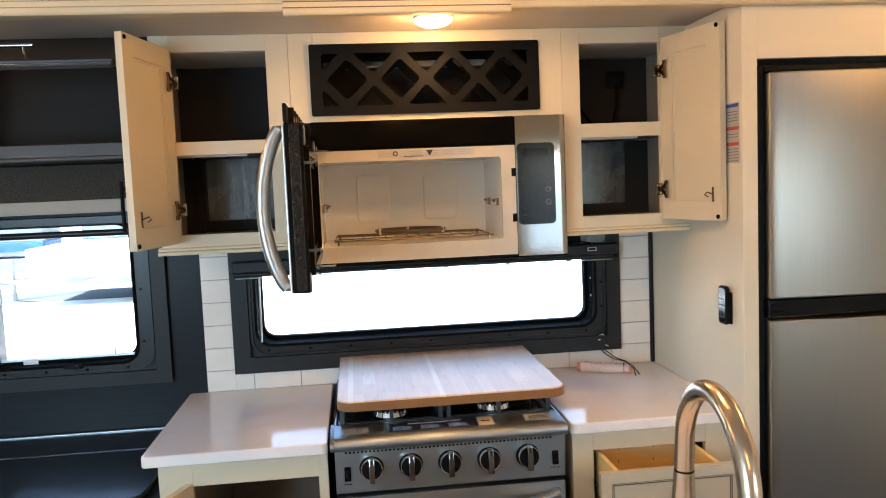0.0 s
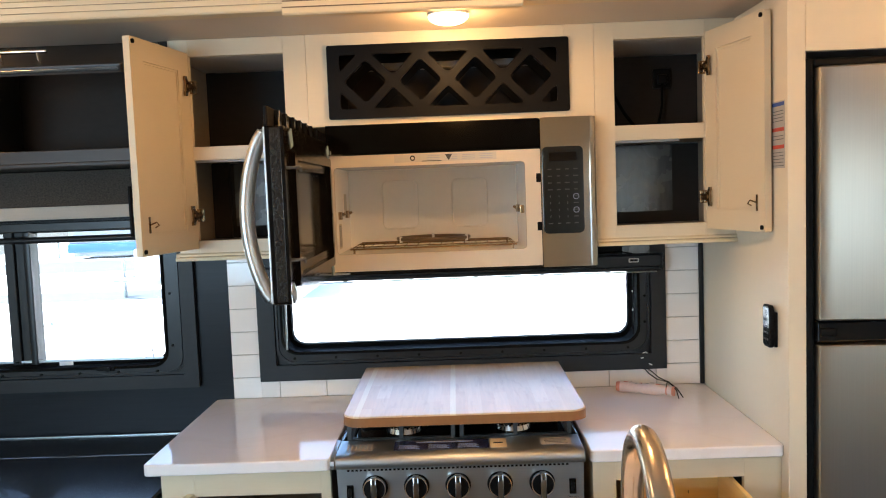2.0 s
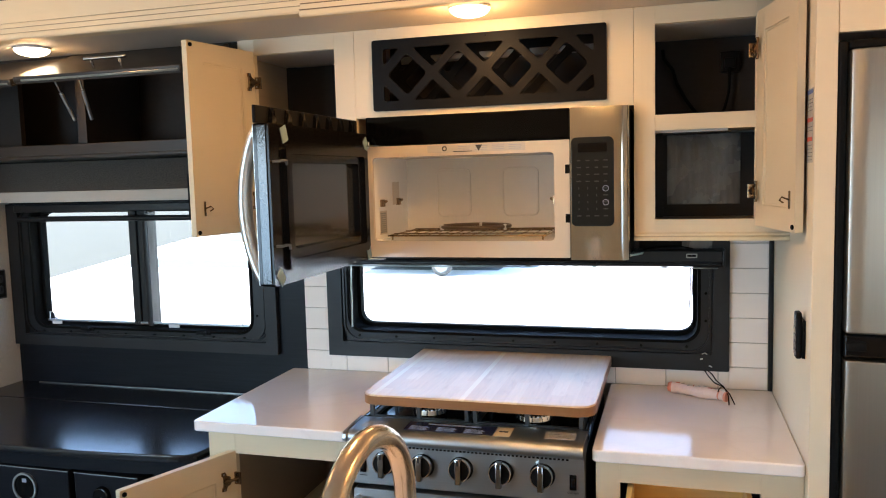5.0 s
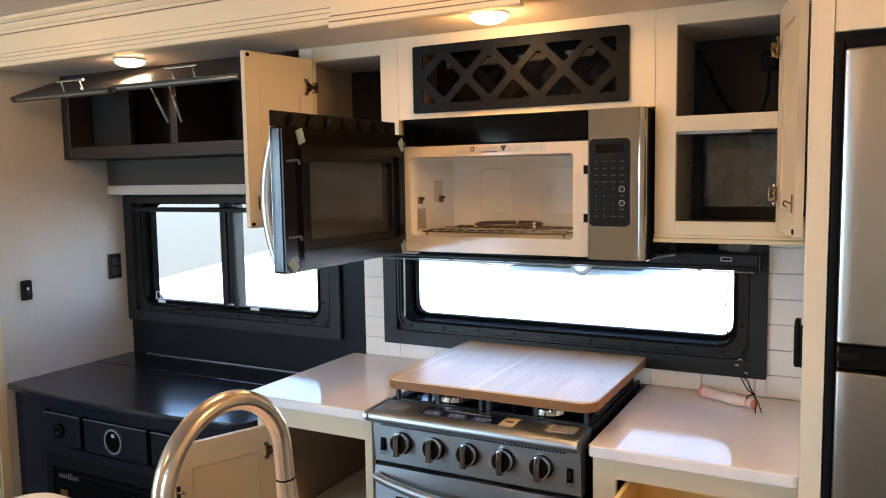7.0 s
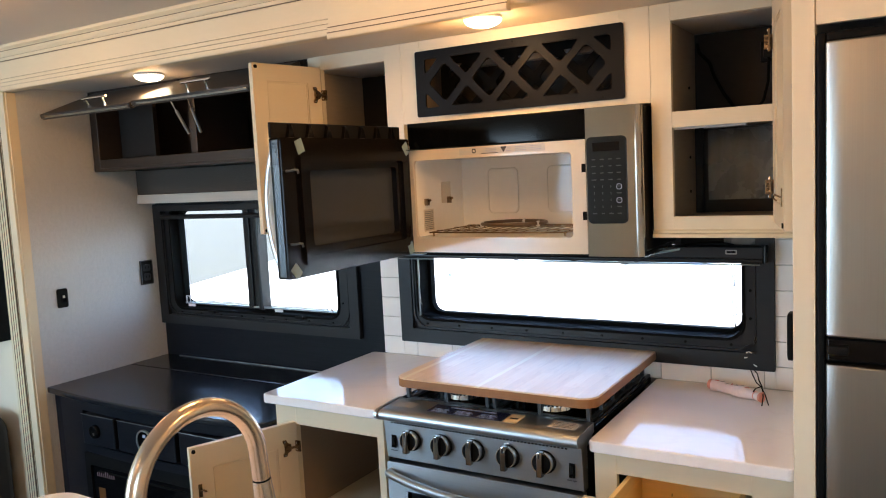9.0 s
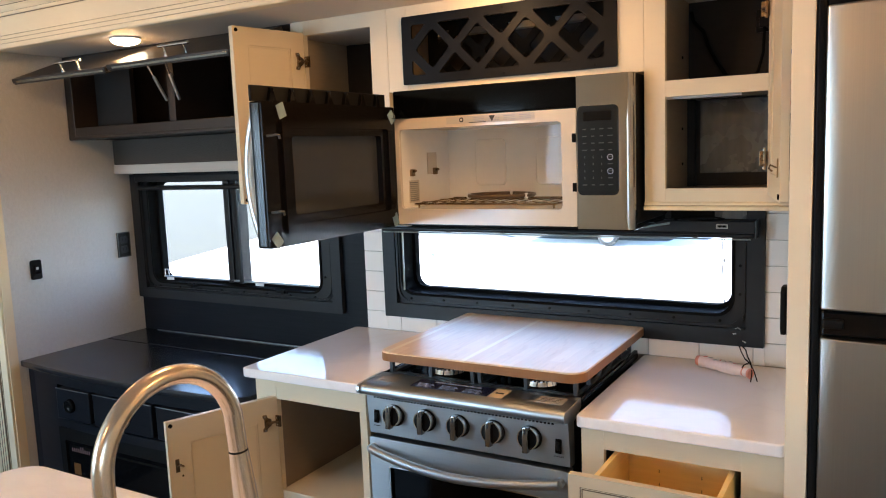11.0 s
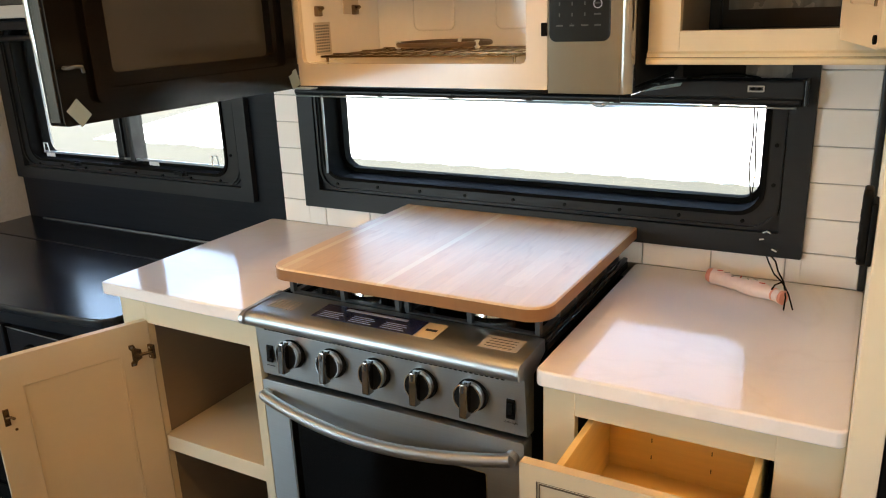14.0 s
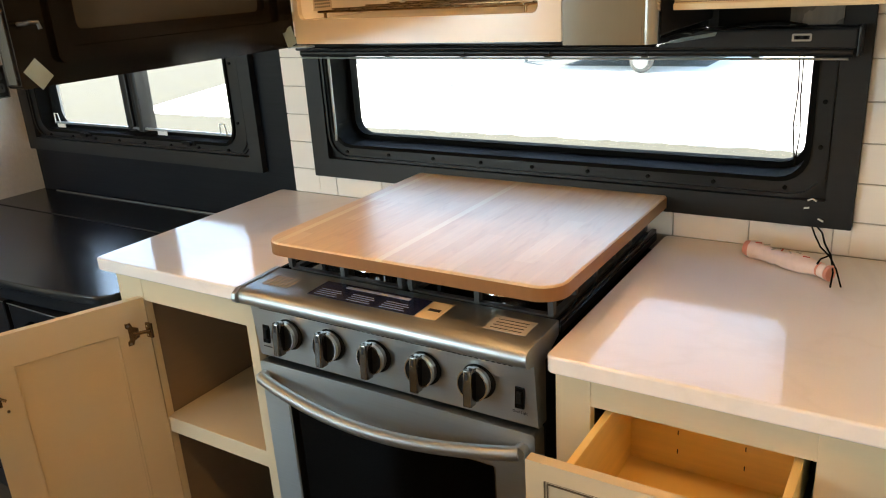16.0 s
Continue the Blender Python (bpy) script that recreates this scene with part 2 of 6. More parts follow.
FABRIC = material("charcoal_woven_valance", (0.066, 0.055, 0.045), 0.8, grain=(170, 170, 260), vary=0.9, bump=1.0, spec=0.2)
LEATHER = material("black_leatherette", (0.014, 0.015, 0.018), 0.42, grain=(140, 140, 140), vary=0.2, bump=0.3)
CONCRETE = material("pale_concrete", (0.70, 0.70, 0.675), 0.85, grain=(3, 3, 3), vary=0.06, bump=0.1, stain=0.3, stain_amount=0.06)
ASPHALT = material("sunbleached_asphalt", (0.036, 0.034, 0.022), 0.9, grain=(6, 6, 6), vary=0.15, bump=0.2, stain=0.9, stain_amount=0.45)
TRAILERWHITE = material("white_trailer_paint", (0.75, 0.75, 0.75), 0.4)
# trailer steel and tyre lightened to paint in the yard's bright haze
TRAILERGREY = material("hazed_trailer_steel", (0.22, 0.24, 0.24), 0.6)
TYRE = material("hazed_tyre_rubber", (0.05, 0.05, 0.048), 0.8)
TRAILERBLUE = material("blue_painted_steel", (0.03, 0.11, 0.42), 0.5)
DARKCHROME = material("dark_chrome", (0.30, 0.29, 0.28), 0.16, 1.0, vary=0.05, bump=0.0, rough_vary=0.03)
PANE = glass("window_pane_glass")
OVENGLASS = material("black_oven_glass", (0.0016, 0.0016, 0.0017), 0.09, vary=0.05, bump=0.0, rough_vary=0.02, spec=0.10)
# one tone for the far tarmac lane and the painted trailer shade
LANE_AND_SHADE = material("blue_grey_tarmac_and_shade", (0.07, 0.082, 0.086), 0.9, grain=(5, 5, 5), vary=0.1, bump=0.2, stain=0.4, stain_amount=0.12)


def wood_board_material():
    """Maple staves that run front to back, each of its own tone."""
    m = material("maple_butcher_block", (0.60, 0.38, 0.20), 0.33, grain=(130, 9, 60), vary=0.12, bump=0.04, stain=5, stain_amount=0.05, rough_vary=0.02)
    nt = m.node_tree
    N, L = nt.nodes, nt.links
    tc = next(n for n in N if n.type == "TEX_COORD")
    sc = next(n for n in N if n.type == "VECT_MATH")
    sep = N.new("ShaderNodeSeparateXYZ")
    L.new(tc.outputs["Object"], sep.inputs[0])
    div = N.new("ShaderNodeMath")
    div.operation = "MULTIPLY"
    div.inputs[1].default_value = 1 / 0.036
    L.new(sep.outputs["X"], div.inputs[0])
    flo = N.new("ShaderNodeMath")
    flo.operation = "FLOOR"
    L.new(div.outputs[0], flo.inputs[0])
    rnd = N.new("ShaderNodeTexWhiteNoise")
    rnd.noise_dimensions = "1D"
    L.new(flo.outputs[0], rnd.inputs["W"])
    ramp = N.new("ShaderNodeValToRGB")
    ramp.color_ramp.elements[0].color = (0.67, 0.475, 0.295, 1)
    ramp.color_ramp.elements[1].color = (0.74, 0.56, 0.37, 1)
    mid = ramp.color_ramp.elements.new(0.7)
    mid.color = (0.70, 0.505, 0.32, 1)
    # each stave is butted from short lengths
    shift = N.new("ShaderNodeMath")
    shift.operation = "MULTIPLY_ADD"
    shift.inputs[1].default_value = 0.33
    L.new(rnd.outputs["Value"], shift.inputs[0])
    L.new(sep.outputs["Y"], shift.inputs[2])
    cut = N.new("ShaderNodeMath")
    cut.operation = "MULTIPLY"
    cut.inputs[1].default_value = 1 / 0.24
    L.new(shift.outputs[0], cut.inputs[0])
    cell = N.new("ShaderNodeMath")
    cell.operation = "FLOOR"
    L.new(cut.outputs[0], cell.inputs[0])
    key = N.new("ShaderNodeCombineXYZ")
    L.new(flo.outputs[0], key.inputs[0])
    L.new(cell.outputs[0], key.inputs[1])
    tone = N.new("ShaderNodeTexWhiteNoise")
    tone.noise_dimensions = "2D"
    L.new(key.outputs[0], tone.inputs["Vector"])
    L.new(tone.outputs["Value"], ramp.inputs["Fac"])
    # short dark flecks along the grain
    mp = N.new("ShaderNodeMapping")
    mp.inputs["Scale"].default_value = (55, 10, 30)
    L.new(tc.outputs["Object"], mp.inputs["Vector"])
    fleck = N.new("ShaderNodeTexNoise")
    fleck.inputs["Scale"].default_value, fleck.inputs["Detail"].default_value, fleck.inputs["Distortion"].default_value = 1.0, 3.0, 0.6
    L.new(mp.outputs["Vector"], fleck.inputs["Vector"])
    fr = N.new("ShaderNodeValToRGB")
    fr.color_ramp.elements[0].position, fr.color_ramp.elements[1].position = 0.55, 0.78
    fr.color_ramp.elements[1].color = (0.5, 0.5, 0.5, 1)
    L.new(fleck.outputs["Fac"], fr.inputs["Fac"])
    mix = N.new("ShaderNodeMix")
    mix.data_type = "RGBA"
    L.new(fr.outputs["Color"], mix.inputs["Factor"])
    L.new(ramp.outputs["Color"], mix.inputs[6])
    mix.inputs[7].default_value = (0.50, 0.285, 0.145, 1)
    # two narrow pale sapwood lines
    far = N.new("ShaderNodeMath")
    far.operation = "SUBTRACT"
    far.inputs[1].default_value = 0.088
    L.new(sep.outputs["X"], far.inputs[0])
    side = N.new("ShaderNodeMath")
    side.operation = "ABSOLUTE"
    L.new(far.outputs[0], side.inputs[0])
    hit = N.new("ShaderNodeMath")
    hit.operation = "COMPARE"
    hit.inputs[1].default_value, hit.inputs[2].default_value = 0.124, 0.0075
    L.new(side.outputs[0], hit.inputs[0])
    sap = N.new("ShaderNodeMix")
    sap.data_type = "RGBA"
    L.new(hit.outputs[0], sap.inputs["Factor"])
    L.new(mix.outputs[2], sap.inputs[6])
    sap.inputs[7].default_value = (0.80, 0.66, 0.45, 1)
    L.new(sap.outputs[2], sc.inputs[0])
    return m


BOARD = wood_board_material()
# surround's enamel made paler here to carry the light inside the cavity
CAVITY = material("lit_cavity_enamel", (0.86, 0.815, 0.74), 0.13, grain=(40, 40, 40), vary=0.03, bump=0.0, rough_vary=0.03, spec=0.7)
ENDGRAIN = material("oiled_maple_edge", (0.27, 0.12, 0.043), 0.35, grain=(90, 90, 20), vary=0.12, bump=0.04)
FRIDGE_STEEL = material("dark_brushed_steel", (0.42, 0.395, 0.355), 0.30, 1.0, grain=(420, 300, 5), vary=0.06, bump=0.0, stain_amount=0.03, rough_vary=0.02)
COLUMN_STEEL = material("satin_mirror_steel", (0.44, 0.42, 0.395), 0.09, 1.0, grain=(420, 300, 5), vary=0.05, bump=0.0, stain_amount=0.03, rough_vary=0.015)


def add_veins(m, colour, scale, width):
    """Faint wandering veins of another tone through a stone-like material."""
    nt = m.node_tree
    N, L = nt.nodes, nt.links
    bsdf = N["Principled BSDF"]
    src = bsdf.inputs["Base Color"].links[0].from_socket
    tc = next(n for n in N if n.type == "TEX_COORD")
    warp = N.new("ShaderNodeTexNoise")
    warp.inputs["Scale"].default_value, warp.inputs["Detail"].default_value, warp.inputs["Distortion"].default_value = scale, 6.0, 1.6
    L.new(tc.outputs["Object"], warp.inputs["Vector"])
    off = N.new("ShaderNodeMath")
    off.operation = "SUBTRACT"
    off.inputs[1].default_value = 0.5
    L.new(warp.outputs["Fac"], off.inputs[0])
    ab = N.new("ShaderNodeMath")
    ab.operation = "ABSOLUTE"
    L.new(off.outputs[0], ab.inputs[0])
    ramp = N.new("ShaderNodeValToRGB")
    ramp.color_ramp.elements[0].color, ramp.color_ramp.elements[1].color = (0.10, 0.10, 0.10, 1), (0, 0, 0, 1)
    ramp.color_ramp.elements[1].position = width
    L.new(ab.outputs[0], ramp.inputs["Fac"])
    mix = N.new("ShaderNodeMix")
    mix.data_type = "RGBA"
    L.new(ramp.outputs["Color"], mix.inputs["Factor"])
    L.new(src, mix.inputs[6])
    mix.inputs[7].default_value = (*colour, 1)
    L.new(mix.outputs[2], bsdf.inputs["Base Color"])


add_veins(QUARTZ, (0.62, 0.54, 0.48), 1.7, 0.03)
PUCK = glow("warm_lamp_lens", (1.0, 0.80, 0.52), 3.5)

# ---- structure ----
WALL, CABF, SLIDE = 2.615, 2.31, 1.955   # back wall, upper cabinet fronts, slide-out opening
TOP = 0.90                              # worktop height

structure("floor", cuboid(-3.05, 2.65, -1.55, 2.72, -0.06, 0.0), FLOOR, "grey-brown vinyl plank floor of the trailer", "floor")
structure("ceiling_slide", cuboid(-1.86, 1.9, SLIDE + 0.03, 2.72, 2.01, 2.06), CEILING, "low white vinyl ceiling of the slide-out", "ceiling")
structure("ceiling", cuboid(-3.05, 2.65, -1.55, 2.03, 2.160, 2.24), CEILING, "white vinyl ceiling of the main room", "ceiling")
structure("wall_left_slide", cuboid(-1.86, -1.80, SLIDE + 0.041, 2.72, 0, 2.01), WALLPAPER, "grey linen-textured vinyl side wall", "wall")
# unseen wall; its openings are placed to suit the fill lamps
south = structure("wall_south", ring([(0.0, 2.1595), (-3.05, 2.1595), (-3.05, 0.0), (0.0, 0.0)], [(-1.35, 1.85), (-2.75, 1.85), (-2.75, 0.85), (-1.35, 0.85)], -1.55, -1.5), PANEL_WALL, "unseen cream wall with two assumed window openings", "wall")
part("wall_half", ring([(2.65, 2.1595), (0.0, 2.1595), (0.0, 0.0), (2.65, 0.0)], [(2.55, 1.755), (1.35, 1.755), (1.35, 1.005), (2.55, 1.005)], -1.55, -1.5), PANEL_WALL, south)
structure("wall_west", cuboid(-3.05, -3.0, -1.5, 2.72, 0, 2.1595), PANEL_WALL, "plain cream end wall", "wall")
structure("wall_east", cuboid(2.6, 2.65, -1.5, 2.72, 0, 2.1595), PANEL_WALL, "plain cream end wall", "wall")
structure("wall_slide_return", join(cuboid(-3.0, -1.925, SLIDE + 0.02, SLIDE + 0.06, 0, 2.1595), cuboid(1.85, 2.6, SLIDE + 0.02, SLIDE + 0.06, 0, 2.1595), cuboid(-1.925, 1.85, SLIDE + 0.035, SLIDE + 0.075, 2.062, 2.1595)), PANEL_WALL, "cream wall beside the slide-out opening", "wall")
# back wall with two window openings
W1 = (-1.705, -0.716, 1.010, 1.495)
W2 = (-0.350, 0.828, 1.036, 1.346)
structure("wall_north", join(cuboid(-1.86, W1[0], WALL + 0.012, 2.70, 0, 2.01), cuboid(W1[0], W1[1], WALL + 0.012, 2.70, 0, W1[2]), cuboid(W1[0], W1[1], WALL + 0.012, 2.70, W1[3], 2.01),
                             cuboid(W1[1], W2[0], WALL + 0.012, 2.70, 0, 2.01), cuboid(W2[0], W2[1], WALL + 0.012, 2.70, 0, W2[2]), cuboid(W2[0], W2[1], WALL + 0.012, 2.70, W2[3], 2.01),
                             cuboid(W2[1], 1.9, WALL + 0.012, 2.70, 0, 2.01)), GROUT, "outer wall behind backsplash and cabinets", "wall")
structure("wall_panel_dark", ring(rrect(-1.80, -0.515, 0.0, 2.01, 0.0001, 2), rrect(*W1, 0.0001, 2), WALL, WALL + 0.010), BLACKWOOD, "black wood-grain wall panel round the window", "wall")
# tall cream panel between worktop and refrigerator
structure("wall_divider", cuboid(1.032, 1.0757, 1.970, 2.62, 0, 2.008, 0.002), PANEL_WALL, "cream side panel between worktop and refrigerator", "wall")
structure("wall_above_fridge", cuboid(1.0767, 1.848, 1.974, 1.993, 1.855, 2.008, 0.001), PANEL_WALL, "cream panel above the refrigerator", "wall")
structure("wall_fridge_side", cuboid(1.80, 1.848, 1.994, 2.62, 0, 2.008), PANEL_WALL, "cream panel closing the refrigerator bay", "wall")
structure("trim_corner", cuboid(1.018, 1.031, WALL - 0.012, WALL - 0.0005, TOP + 0.001, 1.384, 0.002), WINSEAL, "thin black corner bead beside the tiles", "trim")

# fascia over the slide-out opening, with moulded edges
fy = SLIDE
fas = [(fy + 0.03, 1.99), (fy - 0.012, 1.99), (fy - 0.016, 1.994), (fy - 0.016, 2.006), (fy - 0.011, 2.010), (fy - 0.011, 2.022), (fy - 0.007, 2.025), (fy - 0.007, 2.036), (fy, 2.041),
       (fy, 2.104), (fy - 0.008, 2.108), (fy - 0.008, 2.117), (fy - 0.014, 2.121), (fy - 0.02, 2.130), (fy - 0.02, 2.138), (fy - 0.034, 2.149), (fy - 0.034, 2.159), (fy + 0.03, 2.159)]
fascia = structure("trim_fascia", profile(fas, -1.925, 1.86), CREAM_TRIM, "cream moulded fascia above the slide-out opening", "trim", False)
for z, d in ((2.008, -0.0115), (2.0235, -0.0075), (2.0385, -0.001), (2.106, -0.004), (2.119, -0.0085), (2.139, -0.0205)):
    part("groove", cuboid(-1.92, 1.855, fy + d - 0.0012, fy + d + 0.004, z - 0.0014, z + 0.0014), GROOVE, fascia)
box2 = [(fy - 0.0165, 1.975), (fy - 0.036, 1.975), (fy - 0.040, 1.979), (fy - 0.040, 1.990), (fy - 0.034, 1.994), (fy - 0.034, 2.006), (fy - 0.030, 2.010), (fy - 0.030, 2.126), (fy - 0.038, 2.134), (fy - 0.038, 2.158), (fy - 0.0365, 2.1585), (fy - 0.0345, 2.1585), (fy - 0.0345, 2.142), (fy - 0.0165, 2.118)]
fas2 = structure("trim_fascia_block", profile(box2, -0.145, 0.409), CREAM_TRIM, "projecting cream block on the fascia moulding", "trim", False)
for z, d in ((1.9925, -0.0375), (2.008, -0.0325)):
    part("groove", cuboid(-0.1455, 0.4095, fy + d - 0.0012, fy + d + 0.003, z - 0.0014, z + 0.0014), GROOVE, fas2)
# fluted post at the left of the opening
post = structure("trim_post", join(cuboid(-1.925, -1.797, SLIDE, SLIDE + 0.040, 0, 1.989, 0.002), cuboid(-1.925, -1.86, SLIDE - 0.010, SLIDE, 0, 1.989, 0.002), cuboid(-1.848, -1.80, SLIDE - 0.010, SLIDE, 0, 1.989, 0.002)), CREAM_TRIM, "cream fluted post at the slide-out opening", "trim")
for x in (-1.905, -1.889, -1.873, -1.857, -1.841):
    part("groove", cuboid(x - 0.0016, x + 0.0016, SLIDE - 0.0112, SLIDE - 0.0096 + 0.004, 0.001, 1.988), GROOVE, post)

# ---- ceiling lamps ----
def puck_lamp(x, y, z, watts):
    t = thing("ceiling_lamp", (x, y, z), "round surface ceiling lamp, lit warm white", "lamp", "puck lamps")
    part("rim", rod((x, y, z), (x, y, z - 0.007), 0.0535, 0.0525, 40, 0.001), WHITEPLASTIC, t)
    bm = bmesh.new()
    bmesh.ops.create_uvsphere(bm, u_segments=32, v_segments=14, radius=0.052)
    bmesh.ops.delete(bm, geom=[v for v in bm.verts if v.co.z > 0.002], context="VERTS")
    for v in bm.verts:
        v.co = Vector((x + v.co.x, y + v.co.y, z - 0.0055 + v.co.z * 0.44))
    part("lens", bm, PUCK, t, "glowing frosted lens")
    lamp = new("lamp_light", bpy.data.lights.new("lamp_light", "POINT"))
    lamp.data.energy, lamp.data.color, lamp.data.shadow_soft_size = watts, WARM, 0.05
    lamp.location = (x, y, z - 0.085)


puck_lamp(0.237, 2.12, 2.009, 0.38)
puck_lamp(-1.184, 2.147, 2.009, 0.38)
# four unseen main-room lamps, added as warm fill for fronts and fascia
for px, py, pw in ((-1.25, 1.30, 0.72), (0.25, 1.30, 1.25), (1.75, 1.25, 1.45), (0.3, -0.6, 0.75)):
    puck_lamp(px, py, 2.159, pw)


# ---- cabinets ----
def face_groove(x, z0, z1, y, parent):
    part("joint", cuboid(x - 0.0007, x + 0.0007, y - 0.0006, y + 0.002, z0, z1), GROOVE, parent)


def cup_hinge(p, q, parent):
    """A sprung cabinet hinge: a cup plate on the door and an arm plate on the frame."""
    p, q = Vector(p), Vector(q)
    s = 1.0 if p.x < 0 else -1.0
    u = Vector((p.x - q.x, p.y - q.y, 0)).normalized()
    n = Vector((-u.y, u.x, 0))
    n = n if n.x * s > 0 else -n
    m = Matrix((( u.x, n.x, 0, p.x), (u.y, n.y, 0, p.y), (0, 0, 1, p.z), (0, 0, 0, 1)))
    # local x runs along the door away from the hinge, local y out of its inner face
    wing = [(0.017, 0.027), (0.017, 0.018), (0.012, 0.013), (0.012, -0.013), (0.017, -0.018), (0.017, -0.027), (0.005, -0.027), (0.001, -0.016), (-0.010, -0.011), (-0.010, 0.011), (0.001, 0.016), (0.005, 0.027)]
    h = part("hinge", moved(slab(wing, -0.002, 0.0035, "y", 0.0008), m), BRASS, parent, "antique brass sprung hinge")
    part("hinge_cup", moved(ring(rrect(-0.010, 0.010, -0.010, 0.010, 0.0099, 5), rrect(-0.007, 0.007, -0.007, 0.007, 0.0069, 5), 0.0036, 0.0085), m), BRASS, h)
    part("spring_arm", join(rod(p + n * 0.006, q + n * 0.007, 0.0042, None, 10), moved(disc((0, 0.006, 0), "y", 0.0062, 0.006, 14, 0.001), m)), BRASS, h)
    part("frame_plate", moved(cuboid(-0.010, 0.010, -0.003, 0.003, -0.018, 0.018, 0.001), Matrix.Translation(q + n * 0.002)), BRASS, h)
    for dz in (-0.011, 0.011):
        part("screw", disc(q + Vector((0, -0.0035, dz)), "y", 0.003, 0.003, 10), CHROME, h)
    for dz in (-0.017, 0.017):
        part("screw", moved(disc((0.011, 0.004, dz * 1.3), "y", 0.0034, 0.002, 10), m), CHROME, h)


def slab_door(name, parent, hinge, free, z0, z1, sign, thick=0.018, inset=(0.055, 0.055)):
    """An open door seen from its inner side; hinge and free are (x, y); sign says on which side the inner face lies."""
    hx, hy = hinge
    d = Vector((free[0] - hx, free[1] - hy))
    w = d.length
    m = Matrix.Translation((hx, hy, 0)) @ Matrix.Rotation(math.atan2(d.y, d.x), 4, "Z")
    s = sign   # inner face at local y = 0, outer face at y = s * thick
    lo, hi = sorted((0.0, s * thick))
    a, b = inset
    outer, inner = rrect(0, w, z0, z1, 0.003, 3), rrect(a, w - a, z0 + b, z1 - b, 0.0005, 3)
    frame_bm = ring(outer, inner, lo, hi)
    door = part(name, moved(frame_bm, m), CREAM, parent, "cream painted door standing open")
    plo, phi = sorted((s * 0.004, s * (thick - 0.005)))
    part("panel", moved(cuboid(a - 0.004, w - a + 0.004, plo, phi, z0 + b - 0.004, z1 - b + 0.004), m), CREAM, door)
    bead = ring(rrect(a + 0.0016, w - a - 0.0016, z0 + b + 0.0016, z1 - b - 0.0016, 0.0005, 3), rrect(a + 0.006, w - a - 0.006, z0 + b + 0.006, z1 - b - 0.006, 0.0005, 3), *sorted((s * 0.0015, s * 0.005)))
    part("bead", moved(bead, m), CREAM, door)
    for zz in (z0 + 0.012, z1 - 0.012):
        part("bumper", moved(disc((w - 0.012, -s * 0.0015, zz), "y", 0.006, 0.004, 16), m), RUBBER, door, "small dark rubber bumper")
    return door, m, w


def bar_pull(p, q, out, parent, r=0.006):
    """A straight bar handle from p to q on two feet."""
    p, q, out = Vector(p), Vector(q), Vector(out)
    h = part("handle", rod(p + out, q + out, r, None, 16, 0.0015), MATTBLACK, parent, "matt black bar handle")
    for k in (0.14, 0.86):
        c = p.lerp(q, k)
        part("foot", rod(c, c + out, r * 0.8, None, 12), MATTBLACK, h)


LIP = [(CABF + 0.02, 1.385), (CABF - 0.010, 1.385), (CABF - 0.012, 1.388), (CABF - 0.012, 1.394), (CABF - 0.006, 1.397), (CABF - 0.006, 1.403), (CABF - 0.0015, 1.407), (CABF + 0.02, 1.407)]


